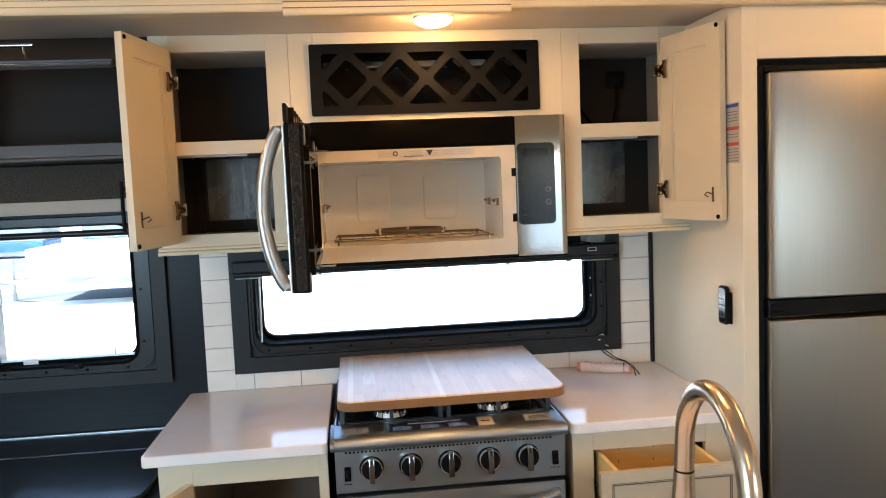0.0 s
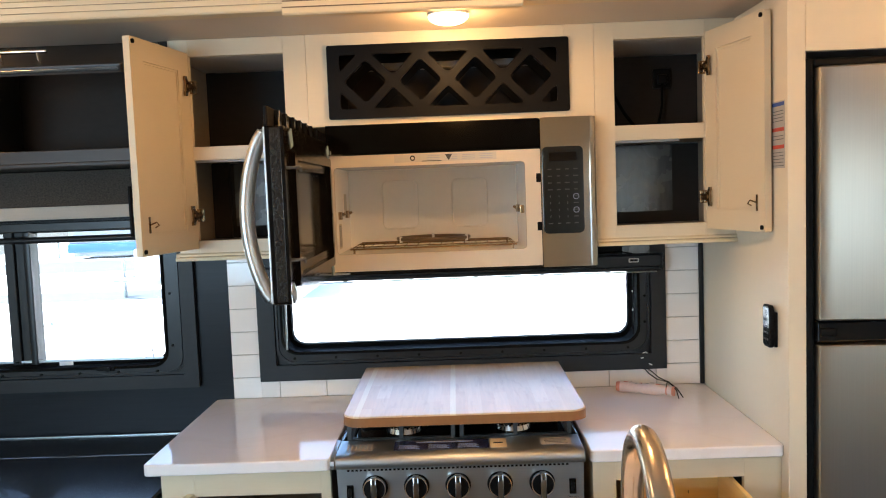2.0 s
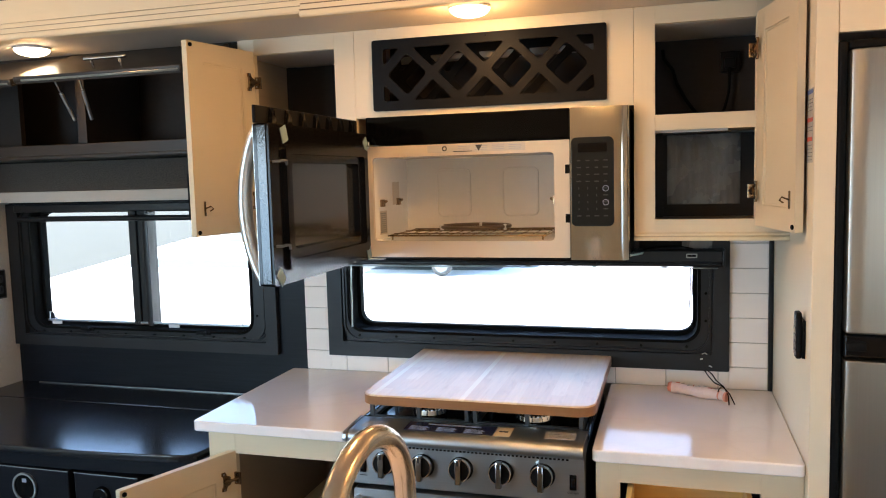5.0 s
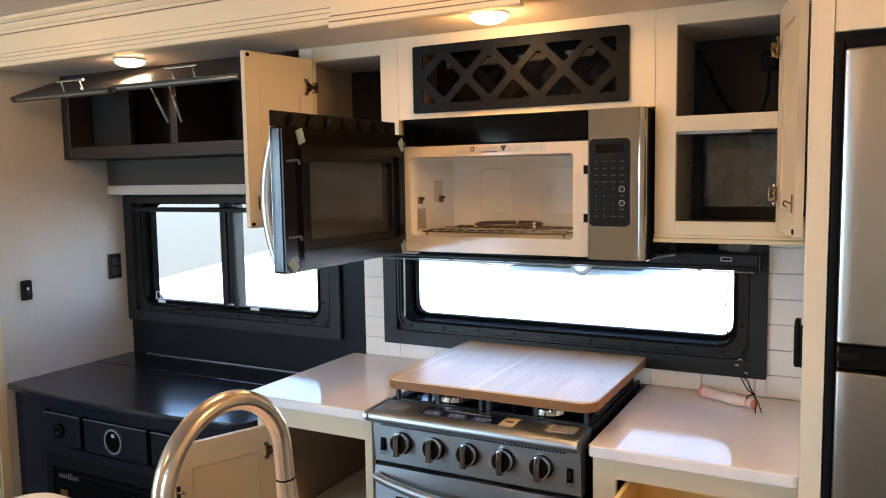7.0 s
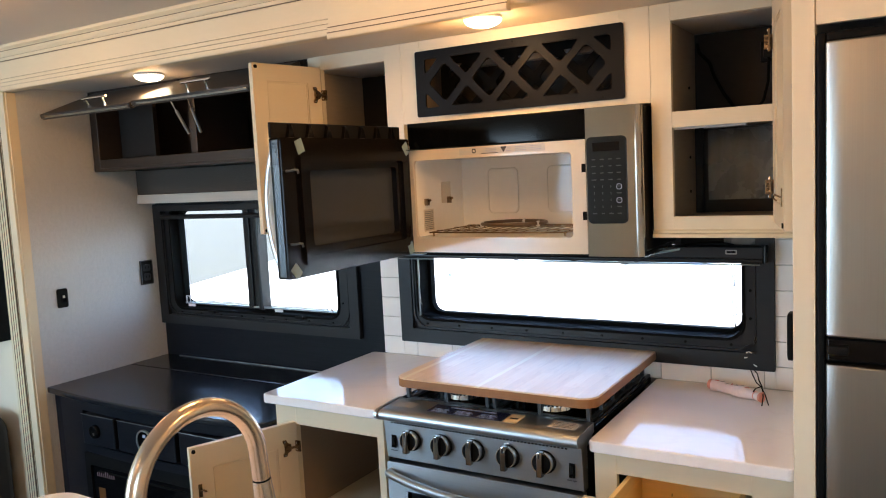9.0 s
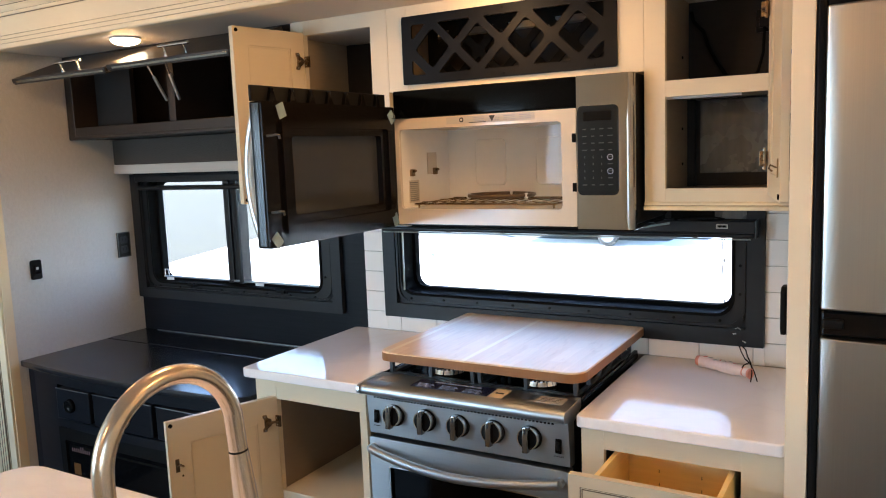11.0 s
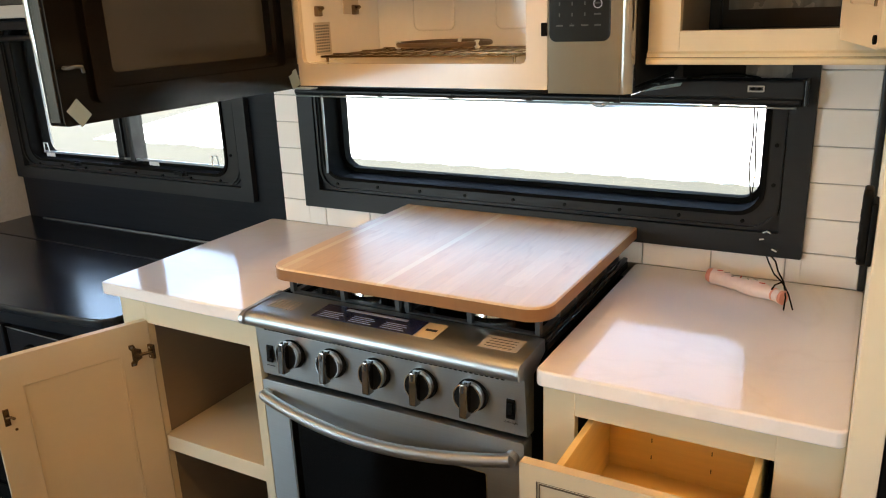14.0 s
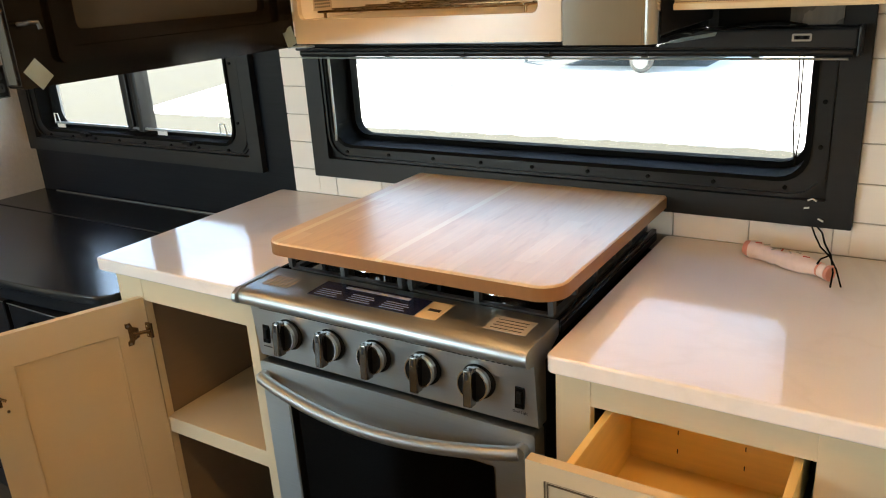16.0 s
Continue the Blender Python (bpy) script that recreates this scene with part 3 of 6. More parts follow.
def upper_cabinet(x0, x1, ox0, ox1, shelf, left):
    t = thing("wall_cabinet", ((x0 + x1) / 2, 2.46, 1.386), "cream wall cabinet, two dark compartments, door swung open", "cabinet", "upper cabinets")
    zb, ztop = 1.442, 1.962
    f0, f1 = CABF, CABF + 0.019
    part("stile", cuboid(x0, ox0, f0, f1, 1.406, 2.009, 0.0008), CREAM, t)
    part("stile", cuboid(ox1, x1, f0, f1, 1.406, 2.009, 0.0008), CREAM, t)
    part("rail", cuboid(ox0, ox1, f0 + 0.0006, f1, ztop, 2.009, 0.0008), CREAM, t)
    part("rail", cuboid(ox0, ox1, f0 + 0.0006, f1, shelf[0], shelf[1], 0.0008), CREAM, t)
    part("rail", cuboid(ox0, ox1, f0 + 0.0006, f1, 1.406, zb, 0.0008), CREAM, t)
    lip = part("lip_moulding", profile(LIP, x0 - (0.010 if left else 0), x1), CREAM_TRIM, t, "", False)
    part("groove", cuboid(x0, x1, CABF - 0.0067, CABF - 0.003, 1.3957, 1.3977), GROOVE, lip)
    # carcass
    a0, a1 = (x0 + 0.013, ox1 + 0.005) if left else (ox0 - 0.005, x1 - 0.013)
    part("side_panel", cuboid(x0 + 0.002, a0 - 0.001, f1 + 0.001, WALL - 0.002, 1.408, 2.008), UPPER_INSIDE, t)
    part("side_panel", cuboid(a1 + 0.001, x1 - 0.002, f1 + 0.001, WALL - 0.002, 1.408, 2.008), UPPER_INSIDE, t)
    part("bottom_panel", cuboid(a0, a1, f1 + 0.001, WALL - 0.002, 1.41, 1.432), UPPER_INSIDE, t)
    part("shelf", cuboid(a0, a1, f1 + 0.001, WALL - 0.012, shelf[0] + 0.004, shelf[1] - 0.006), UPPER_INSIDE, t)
    part("top_panel", cuboid(a0, a1, f1 + 0.001, WALL - 0.0115, 1.9615, 1.975), GREYLABEL, t, "pale underside of the cabinet top")
    # added strip stands in for the visible pale part of the shelf's underside
    part("underside_strip", cuboid(ox0 - 0.004, ox0 + 0.74 * (ox1 - ox0), f1 + 0.001, f1 + 0.016, shelf[0] - 0.006, shelf[0] + 0.0038), GREYLABEL, t, "added pale strip for the shelf's underside")
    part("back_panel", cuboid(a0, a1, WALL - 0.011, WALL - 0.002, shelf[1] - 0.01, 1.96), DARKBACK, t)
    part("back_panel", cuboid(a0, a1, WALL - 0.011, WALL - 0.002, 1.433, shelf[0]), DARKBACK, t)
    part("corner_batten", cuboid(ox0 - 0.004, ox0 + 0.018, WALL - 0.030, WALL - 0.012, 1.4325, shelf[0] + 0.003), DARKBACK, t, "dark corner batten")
    for z in (1.50, 1.60, 1.80):
        part("screw", disc((ox0 - 0.0042 if not left else a1 + 0.0005, WALL - 0.09, z), "x", 0.004, 0.003, 10), RUBBER, t)
    bx0, bx1 = ox0 + 0.03, ox1 - 0.012
    part("back_board", cuboid(bx0, bx1, WALL - 0.016, WALL - 0.0115, 1.470, shelf[0] - 0.002), SLATEBACK, t, "slate-grey plywood backing board")
    return t


cab_l = upper_cabinet(-0.556, -0.168, -0.500, -0.232, (1.671, 1.709), True)
cab_r = upper_cabinet(0.640, 1.0315, 0.695, 0.946, (1.681, 1.723), False)
door_l, ml, wl = slab_door("door", cab_l, (-0.500, CABF - 0.004), (-0.551, 2.033), 1.420, 1.970, -1)
door_r, mr, wr = slab_door("door", cab_r, (0.948, CABF - 0.004), (1.006, 2.040), 1.425, 1.972, 1)
for z in (1.515, 1.875):
    cup_hinge((-0.496, CABF - 0.030, z), (-0.490, CABF - 0.003, z), door_l)
    cup_hinge((0.944, CABF - 0.030, z), (0.940, CABF - 0.003, z), door_r)
for door, mm, s in ((door_l, ml, 1), (door_r, mr, -1)):
    catch = join(cuboid(wl - 0.040, wl - 0.034, min(0, s * 0.003), max(0, s * 0.003), 1.478, 1.520, 0.0008), tube([(wl - 0.037, s * 0.004, 1.50), (wl - 0.045, s * 0.016, 1.506), (wl - 0.053, s * 0.018, 1.498), (wl - 0.045, s * 0.012, 1.492)], 0.002, 8))
    part("catch", moved(catch, mm), BRASS, door, "small brass friction catch")
bar_pull((-0.565 - 0.004, 2.060, 1.47), (-0.565 - 0.004, 2.060, 1.60), (-0.016, 0, 0), door_l, 0.005)
bar_pull((1.0205, 2.062, 1.47), (1.0205, 2.062, 1.615), (0.0, 0, 0), door_r, 0.0045)

# right cabinet: socket and flex
sock = part("power_socket", join(cuboid(0.876, 0.930, WALL - 0.030, WALL - 0.0112, 1.857, 1.917, 0.003), cuboid(0.886, 0.916, WALL - 0.044, WALL - 0.031, 1.867, 1.897, 0.003)), MATTBLACK, cab_r, "black socket with a plug")
part("flex", tube([(0.900, WALL - 0.04, 1.87), (0.898, WALL - 0.045, 1.80), (0.886, WALL - 0.05, 1.75), (0.872, WALL - 0.06, 1.728)], 0.004, 8), RUBBER, cab_r, "black mains flex")
part("flex", tube([(0.712, WALL - 0.08, 1.925), (0.716, WALL - 0.07, 1.90), (0.740, WALL - 0.05, 1.87), (0.752, WALL - 0.045, 1.83), (0.778, WALL - 0.05, 1.78), (0.815, WALL - 0.06, 1.728)], 0.005, 8), RUBBER, cab_r, "black mains flex")

# middle cabinet with the cut-out panel
cab_m = thing("wall_cabinet", (0.236, 2.46, 1.756), "cream painted cabinet above the microwave with a black lattice panel", "cabinet", "upper cabinets")
LX0, LX1, LZ0, LZ1 = -0.108, 0.569, 1.770, 1.975
part("stile", cuboid(-0.1672, LX0 + 0.012, CABF, CABF + 0.019, 1.752, 2.009, 0.0008), CREAM, cab_m)
part("stile", cuboid(LX1 - 0.012, 0.6392, CABF, CABF + 0.019, 1.752, 2.009, 0.0008), CREAM, cab_m)
part("rail", cuboid(LX0 + 0.0122, LX1 - 0.0122, CABF + 0.0004, CABF + 0.019, 1.752, LZ0 + 0.012, 0.0008), CREAM, cab_m)
part("rail", cuboid(LX0 + 0.0122, LX1 - 0.0122, CABF + 0.0004, CABF + 0.019, LZ1 - 0.012, 2.009, 0.0008), CREAM, cab_m)
part("bottom_panel", cuboid(-0.166, 0.638, CABF + 0.020, WALL - 0.002, 1.753, 1.768), UPPER_INSIDE, cab_m)
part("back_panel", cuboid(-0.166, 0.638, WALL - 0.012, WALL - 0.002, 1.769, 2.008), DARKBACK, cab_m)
part("top_batten", cuboid(-0.16, 0.63, WALL - 0.05, WALL - 0.013, 1.945, 2.005), GREYLABEL, cab_m)


def rounded(points, r, seg=4):
    """A polygon of (u, v) points with its corners eased."""
    out, n = [], len(points)
    for k in range(n):
        a, b, c = (Vector(points[(k + d) % n]) for d in (-1, 0, 1))
        p = b + (a - b) * min(0.42, r / (a - b).length)
        q = b + (c - b) * min(0.42, r / (c - b).length)
        out += [tuple(p * (1 - u) ** 2 + b * 2 * u * (1 - u) + q * u * u) for u in (i / seg for i in range(seg + 1))]
    return out


def pierced(outer, holes, w0, w1):
    """A flat plate across y with holes cut through it."""
    bm = bmesh.new()
    loops, edges = [], []
    for lp in [outer] + holes:
        vs = [bm.verts.new((u, w0, v)) for u, v in lp]
        loops.append(vs)
        edges += [bm.edges.new((vs[k], vs[(k + 1) % len(vs)])) for k in range(len(vs))]
    bmesh.ops.triangle_fill(bm, use_beauty=True, use_dissolve=False, edges=edges)
    out = bmesh.ops.extrude_face_region(bm, geom=bm.faces[:])
    for v in (g for g in out["geom"] if isinstance(g, bmesh.types.BMVert)):
        v.co.y = w1
    return bm


def lattice(parent, y0, y1, mat, screws=True):
    bx, bz, hw = 0.030, 0.026, 0.0115
    ix0, ix1, iz0, iz1 = LX0 + bx, LX1 - bx, LZ0 + bz, LZ1 - bz
    p, h, zm = (ix1 - ix0) / 8, (iz1 - iz0) / 2, (iz0 + iz1) / 2
    run = math.hypot(p, h)
    dx, dz = hw * run / h, hw * run / p
    holes = []
    for k in range(4):
        xc = ix0 + p * (2 * k + 1)
        holes.append(rounded([(xc - p + dx, zm), (xc, zm - h + dz), (xc + p - dx, zm), (xc, zm + h - dz)], 0.013))
    for s in (-1, 1):
        edge = zm + s * (h - 0.001)
        for k in (1, 2, 3):
            xc = ix0 + 2 * p * k
            holes.append(rounded([(xc - p + dx + 0.002, edge), (xc + p - dx - 0.002, edge), (xc, zm + s * dz)], 0.011))
        for xe, d in ((ix0, 1), (ix1, -1)):
            a = xe + d * 0.004
            holes.append(rounded([(a, edge), (xe + d * (p - dx - 0.006), edge), (a + d * 0.006, zm + s * (dz + 0.016)), (a, zm + s * (dz + 0.016))], 0.008))
    plate = part("lattice_panel", pierced(rrect(LX0, LX1, LZ0, LZ1, 0.006, 4), holes, y0, y1), mat, parent, "matt black cut-out lattice panel", False)
    for x, z in () if not screws else ((0.236, LZ1 - 0.010), (0.236, LZ0 + 0.010), (LX1 - 0.060, LZ0 + 0.009)):
        part("screw", disc((x, y0 - 0.0006, z), "y", 0.003, 0.002, 12), RUBBER, plate)


lattice(cab_m, CABF - 0.008, CABF - 0.0005, MATTBLACK)
# rear panel takes a blacker tone, its deeper shade put into the colour
lattice(cab_m, CABF + 0.150, CABF + 0.157, RUBBER, False)


# ---- microwave ----
def microwave():
    x0, x1, xp, yf, z0, z1 = -0.112, 0.630, 0.476, 2.240, 1.338, 1.748
    t = thing("microwave_oven", (0.25, 2.43, z0), "stainless over-the-range microwave oven with its door wide open", "microwave")
    cx0, cx1, cz0, cz1, yb = -0.094, 0.432, 1.391, 1.632, 2.545
    # shell
    part("casing", join(cuboid(x0 + 0.004, cx0 - 0.002, yf + 0.03, WALL - 0.002, z0 + 0.012, z1 - 0.004), cuboid(cx1 + 0.003, x1, yf + 0.030, WALL - 0.002, z0 + 0.012, z1 - 0.002, 0.002),
                        cuboid(cx0 - 0.002, cx1 + 0.003, yf + 0.03, WALL - 0.002, cz1 + 0.003, z1 - 0.004), cuboid(cx0 - 0.002, cx1 + 0.003, yf + 0.03, WALL - 0.002, z0 + 0.012, cz0 - 0.003)), MATTBLACK, t, "black sheet-metal casing")
    for name, c in (("cavity_side", (cx0 - 0.0015, cx0, yf + 0.01, yb, cz0, cz1)), ("cavity_side", (cx1, cx1 + 0.0015, yf + 0.01, yb, cz0, cz1)), ("cavity_floor", (cx0, cx1, yf + 0.01, yb, cz0 - 0.0015, cz0)),
                    ("cavity_roof", (cx0, cx1, yf + 0.01, yb, cz1, cz1 + 0.0015)), ("cavity_back", (cx0 - 0.001, cx1 + 0.001, yb, yb + 0.002, cz0 - 0.001, cz1 + 0.001))):
        part(name, cuboid(*c), CAVITY, t, "enamelled cavity lining, lightened for the light inside", False)
    for a in (0.010, 0.228):
        part("embossed_panel", slab(rrect(a, a + 0.112, 1.444, 1.597, 0.018, 6), yb - 0.0050, yb - 0.0005, "y", 0.004, 3), CAVITY, t)
    part("lamp_plate", cuboid(cx0, cx0 + 0.0015, 2.285, 2.345, 1.405, 1.475, 0.0005), ENAMEL, t)
    part("perforations", join(*[cuboid(cx0 + 0.0014, cx0 + 0.0019, 2.2925 + 0.0062 * i - 0.0018, 2.2925 + 0.0062 * i + 0.0018, 1.412 + 0.0062 * j - 0.0018, 1.412 + 0.0062 * j + 0.0018) for i in range(8) for j in range(10)]), KEYINK, t, "patch of small lamp holes", False)["kind"] = "stuff"
    part("mica_cover", cuboid(cx0, cx0 + 0.002, 2.40, 2.46, 1.49, 1.56, 0.0008), ENAMEL, t)
    for y, z in ((2.30, 1.500), (2.44, 1.500)):
        part("rack_clip", join(cuboid(cx0, cx0 + 0.012, y - 0.008, y + 0.008, z - 0.012, z + 0.010, 0.002), rod((cx0 + 0.010, y, z), (cx0 + 0.020, y, z + 0.006), 0.004, None, 8)), BRASS, t)
        part("rack_clip", join(cuboid(cx1 - 0.012, cx1, y - 0.008, y + 0.008, z - 0.012, z + 0.010, 0.002), rod((cx1 - 0.010, y, z), (cx1 - 0.020, y, z + 0.006), 0.004, None, 8)), BRASS, t)
    part("front_frame", ring(rrect(-0.108, 0.474, z0 + 0.006, 1.664, 0.002, 2), rrect(cx0, cx1, cz0, cz1, 0.010, 2), yf, yf + 0.012), ENAMEL, t, "cream enamel door surround")
    for z in (1.585, 1.452):
        part("latch_slot", cuboid(0.462, 0.474, yf - 0.001, yf + 0.002, z - 0.012, z + 0.012, 0.001), RUBBER, t)
    part("vent_grille", cuboid(x0, 0.474, yf + 0.004, yf + 0.03, 1.668, z1, 0.002), OVENGLASS, t, "glossy black vent strip")
    # labels along the top of the surround
    lab = part("label", cuboid(0.075, 0.355, yf - 0.0008, yf - 0.0001, 1.640, 1.661), GREYLABEL, t, "pale grey rating label")
    part("print", join(*[cuboid(0.165 + 0.048 * i, 0.200 + 0.048 * i, yf - 0.0013, yf - 0.0009, 1.645 + 0.005 * j, 1.6465 + 0.005 * j) for i in range(4) for j in range(3)]), PALEINK, lab)
    part("print", ring(rrect(0.118, 0.132, 1.644, 1.658, 0.006, 4), rrect(0.121, 0.129, 1.647, 1.655, 0.004, 4), yf - 0.0013, yf - 0.0009), INK, lab)
    part("print", slab([(0.214, 1.659), (0.234, 1.659), (0.224, 1.642)], yf - 0.0014, yf - 0.0009, "y"), INK, lab)
    part("print", cuboid(0.150, 0.205, yf - 0.0013, yf - 0.0009, 1.6412, 1.6432), INK, lab)
    # stainless control column with rounded right edge
    col = [(xp, yf)] + [(x1 - 0.022 + 0.022 * math.sin(radians(a)), yf + 0.022 - 0.022 * math.cos(radians(a))) for a in range(0, 91, 9)] + [(x1 - 0.001, yf + 0.032), (xp, yf + 0.032)]
    part("control_column", slab(col, z0, z1, "z"), COLUMN_STEEL, t, "brushed stainless control column")
    pan = part("control_panel", slab(rrect(0.479, 0.591, 1.430, 1.668, 0.014, 6), yf - 0.004, yf - 0.0005, "y", 0.001), TOUCH, t, "glossy black touch panel")
    part("display", slab(rrect(0.497, 0.573, 1.628, 1.652, 0.002, 3), yf - 0.0048, yf - 0.0042, "y"), BLACKPLASTIC, pan)
    random.seed(3)
    for r in range(9):
        z = 1.606 - 0.0185 * r
        for c in range(4):
            x = 0.499 + 0.0235 * c
            if c == 3 and r in (4, 6):
                part("key_ring", ring(rrect(x - 0.008, x + 0.008, z - 0.009, z + 0.007, 0.0075, 5), rrect(x - 0.0065, x + 0.0065, z - 0.0075, z + 0.0055, 0.006, 5), yf - 0.0048, yf - 0.0042), PALEINK, pan)
            if 3 < r < 8 and c < 3:
                part("key_print", cuboid(x - 0.001, x + 0.001, yf - 0.0047, yf - 0.0042, z - 0.003, z + 0.003), KEYDIM, pan)
            else:
                w = random.uniform(0.004, 0.007)
                part("key_print", cuboid(x - w, x + w, yf - 0.0047, yf - 0.0042, z - 0.0014, z + 0.0014), KEYDIM, pan)
    # wire rack and turntable ring
    for i in (1, 6, 10):
        part("rack_wire", rod((-0.055, 2.276 + 0.0225 * i, 1.408), (0.40, 2.276 + 0.0225 * i, 1.408), 0.0014, None, 6), BRASS, t)
    for i in range(14):
        part("rack_wire", rod((-0.045 + 0.034 * i, 2.258, 1.4055), (-0.045 + 0.034 * i, 2.512, 1.4055), 0.0014, None, 6), BRASS, t)
    part("wire_rack", tube([(-0.06, 2.262, 1.404), (0.405, 2.262, 1.404), (0.405, 2.51, 1.404), (-0.06, 2.51, 1.404)], 0.0024, 8, True), BRASS, t, "thin metal wire rack")
    for x in (-0.05, 0.395):
        for y in (2.27, 2.50):
            part("rack_foot", rod((x, y, 1.3915), (x, y, 1.404), 0.003, None, 8), BRASS, t)
    ringpts = [(0.170 + 0.105 * math.cos(a), 2.40 + 0.085 * math.sin(a), 1.422) for a in np.linspace(0, 2 * math.pi, 40, endpoint=False)]
    tr = part("roller_ring", tube(ringpts, 0.0055, 8, True), material("tan_roller_ring", (0.10, 0.062, 0.035), 0.4), t, "brown turntable roller ring")
    for a in (3.6, 5.9, 1.6):
        c = Vector((0.170 + 0.105 * math.cos(a), 2.40 + 0.085 * math.sin(a), 1.421))
        part("roller", disc(c, "x", 0.009, 0.008, 16, 0.001), WHITEPLASTIC, tr)
    # underside with lamp tray
    part("base_plate", cuboid(x0 + 0.01, x1 - 0.004, yf + 0.02, WALL - 0.03, z0 - 0.006, z0 + 0.011, 0.003), BLACKPLASTIC, t, "glossy black underside tray")
    # the open door, hinged at its left edge
    w, th = 0.582, 0.046
    d = Vector((-0.096 + 0.100, 1.650 - 2.232))
    m = Matrix.Translation((-0.100, 2.232, 0)) @ Matrix.Rotation(math.atan2(d.y, d.x), 4, "Z")
    # local x along the door to its free edge, inner face at y = 0, outer face at y = -th
    dz0, dz1 = 1.340, 1.700
    door = part("door", moved(ring(rrect(0, w, dz0, dz1, 0.006, 3), rrect(0.075, w - 0.105, dz0 + 0.075, dz1 - 0.085, 0.010, 3), -th + 0.012, -0.004), m), MWBROWN, t, "microwave door swung open, dark bronze inner lining")
    part("inner_rim", moved(ring(rrect(0.030, w - 0.060, dz0 + 0.030, dz1 - 0.045, 0.012, 3), rrect(0.050, w - 0.082, dz0 + 0.052, dz1 - 0.066, 0.010, 3), -0.006, 0.006), m), MWBROWN, door)
    part("door_window", moved(cuboid(0.070, w - 0.100, -0.030, -0.022, dz0 + 0.070, dz1 - 0.080), m), MESH, door, "smoked door window with metal mesh")
    part("outer_glass", moved(cuboid(0.002, w - 0.003, -th, -th + 0.005, dz0 + 0.002, dz1 - 0.001, 0.002), m), STEELV, door, "brushed stainless door front")
    part("door_core", moved(ring(rrect(0.0, w, dz0, dz1, 0.006, 3), rrect(0.06, w - 0.09, dz0 + 0.06, dz1 - 0.07, 0.01, 3), -th + 0.0052, -th + 0.0118), m), BLACKPLASTIC, door)
    vent = part("vent_strip", moved(cuboid(0, w, -th + 0.004, -th + 0.012, dz1 + 0.001, 1.740, 0.002), m), MATTBLACK, door, "black slotted strip on the door top")
    for i in range(7):
        c = 0.055 + 0.077 * i
        part("vent_fin", moved(slab([(c - 0.013, dz1 + 0.002), (c + 0.013, dz1 + 0.002), (c + 0.002, 1.737), (c - 0.001, 1.737)], -th + 0.0121, -th + 0.024, "y", 0.001), m), BLACKPLASTIC, vent)
    part("edge_strip", moved(cuboid(w - 0.002, w + 0.003, -th + 0.014, -0.010, dz0 + 0.006, dz1 - 0.004, 0.001), m), FOIL, door, "crinkled clear film on the door edge")
    for zz in (1.430, 1.616):
        hook = tube([(w - 0.014, -0.004, zz), (w - 0.014, 0.012, zz), (w - 0.018, 0.020, zz + 0.002), (w - 0.028, 0.022, zz + 0.001), (w - 0.030, 0.022, zz - 0.008)], 0.003, 8)
        part("latch_hook", moved(hook, m), KEYINK, door)
    for cx, cz, a in ((w - 0.028, dz0 + 0.019, 40), (w - 0.070, dz1 - 0.022, 20), (0.016, dz0 + 0.020, 20), (0.016, dz1 - 0.030, 35)):
        pm = m @ Matrix.Translation((cx, 0.0075, cz)) @ Matrix.Rotation(radians(a), 4, "Y")
        part("foam_tab", moved(cuboid(-0.0135, 0.0135, -0.0114, -0.0095, -0.018, 0.018), pm), FOAM, door, "pale grey foam transit tab")
    hp = []
    for k in range(25):
        u = k / 24
        hp.append((w - 0.050, -th - 0.008 - 0.044 * math.sin(math.pi * u) ** 0.7, dz0 + 0.008 + (dz1 - dz0 - 0.018) * u))
    hb = part("handle", moved(tube(hp, 0.0135, 24, False, 1.2), m), STEELV, door, "bowed brushed stainless handle")
    for zz in (dz0 + 0.012, dz1 - 0.014):
        part("handle_mount", moved(rod((w - 0.050, -th + 0.001, zz), (w - 0.050, -th - 0.014, zz), 0.012, None, 14), m), STEELV, hb)
    part("hinge_pin", join(rod((-0.098, 2.226, 1.668), (-0.098, 2.226, 1.678), 0.004, None, 12), cuboid(-0.112, -0.066, 2.216, 2.240, 1.6642, 1.6675, 0.001)), DARKCHROME, t)
    part("hinge_pin", join(cuboid(-0.108, -0.06, 2.214, 2.240, 1.3385, 1.3415, 0.001)), STEEL, t)


MESH = material("smoked_mesh_glass", (0.030, 0.029, 0.027), 0.11, grain=(900, 900, 900), vary=0.3, bump=0.0, rough_vary=0.03)
FOIL = material("crinkled_clear_film", (0.012, 0.012, 0.013), 0.12, grain=(380, 380, 160), vary=0.9, bump=0.12)
TOUCH = material("dark_touch_glass", (0.010, 0.012, 0.013), 0.14, vary=0.05, bump=0.0, rough_vary=0.02, spec=0.3)
KEYDIM = material("dim_key_print", (0.024, 0.028, 0.030), 0.4)
FOAM = material("pale_grey_foam", (0.21, 0.30, 0.34), 0.8)
microwave()


# ---- cooker ----
def caption(words, m, size, mat, parent):
    """Printed words as flat raised letters, centred at m."""
    cu = bpy.data.curves.new("caption", "FONT")
    cu.body, cu.size, cu.align_x, cu.extrude = words, size, "CENTER", 0.0002
    tmp = new("caption_source", cu)
    me = bpy.data.meshes.new_from_object(tmp)
    bpy.data.objects.remove(tmp)
    bm = bmesh.new()
    bm.from_mesh(me)
    bpy.data.meshes.remove(me)
    return part("caption", moved(bm, m), mat, parent, "", False)


SX0, SX1 = -0.087, 0.533


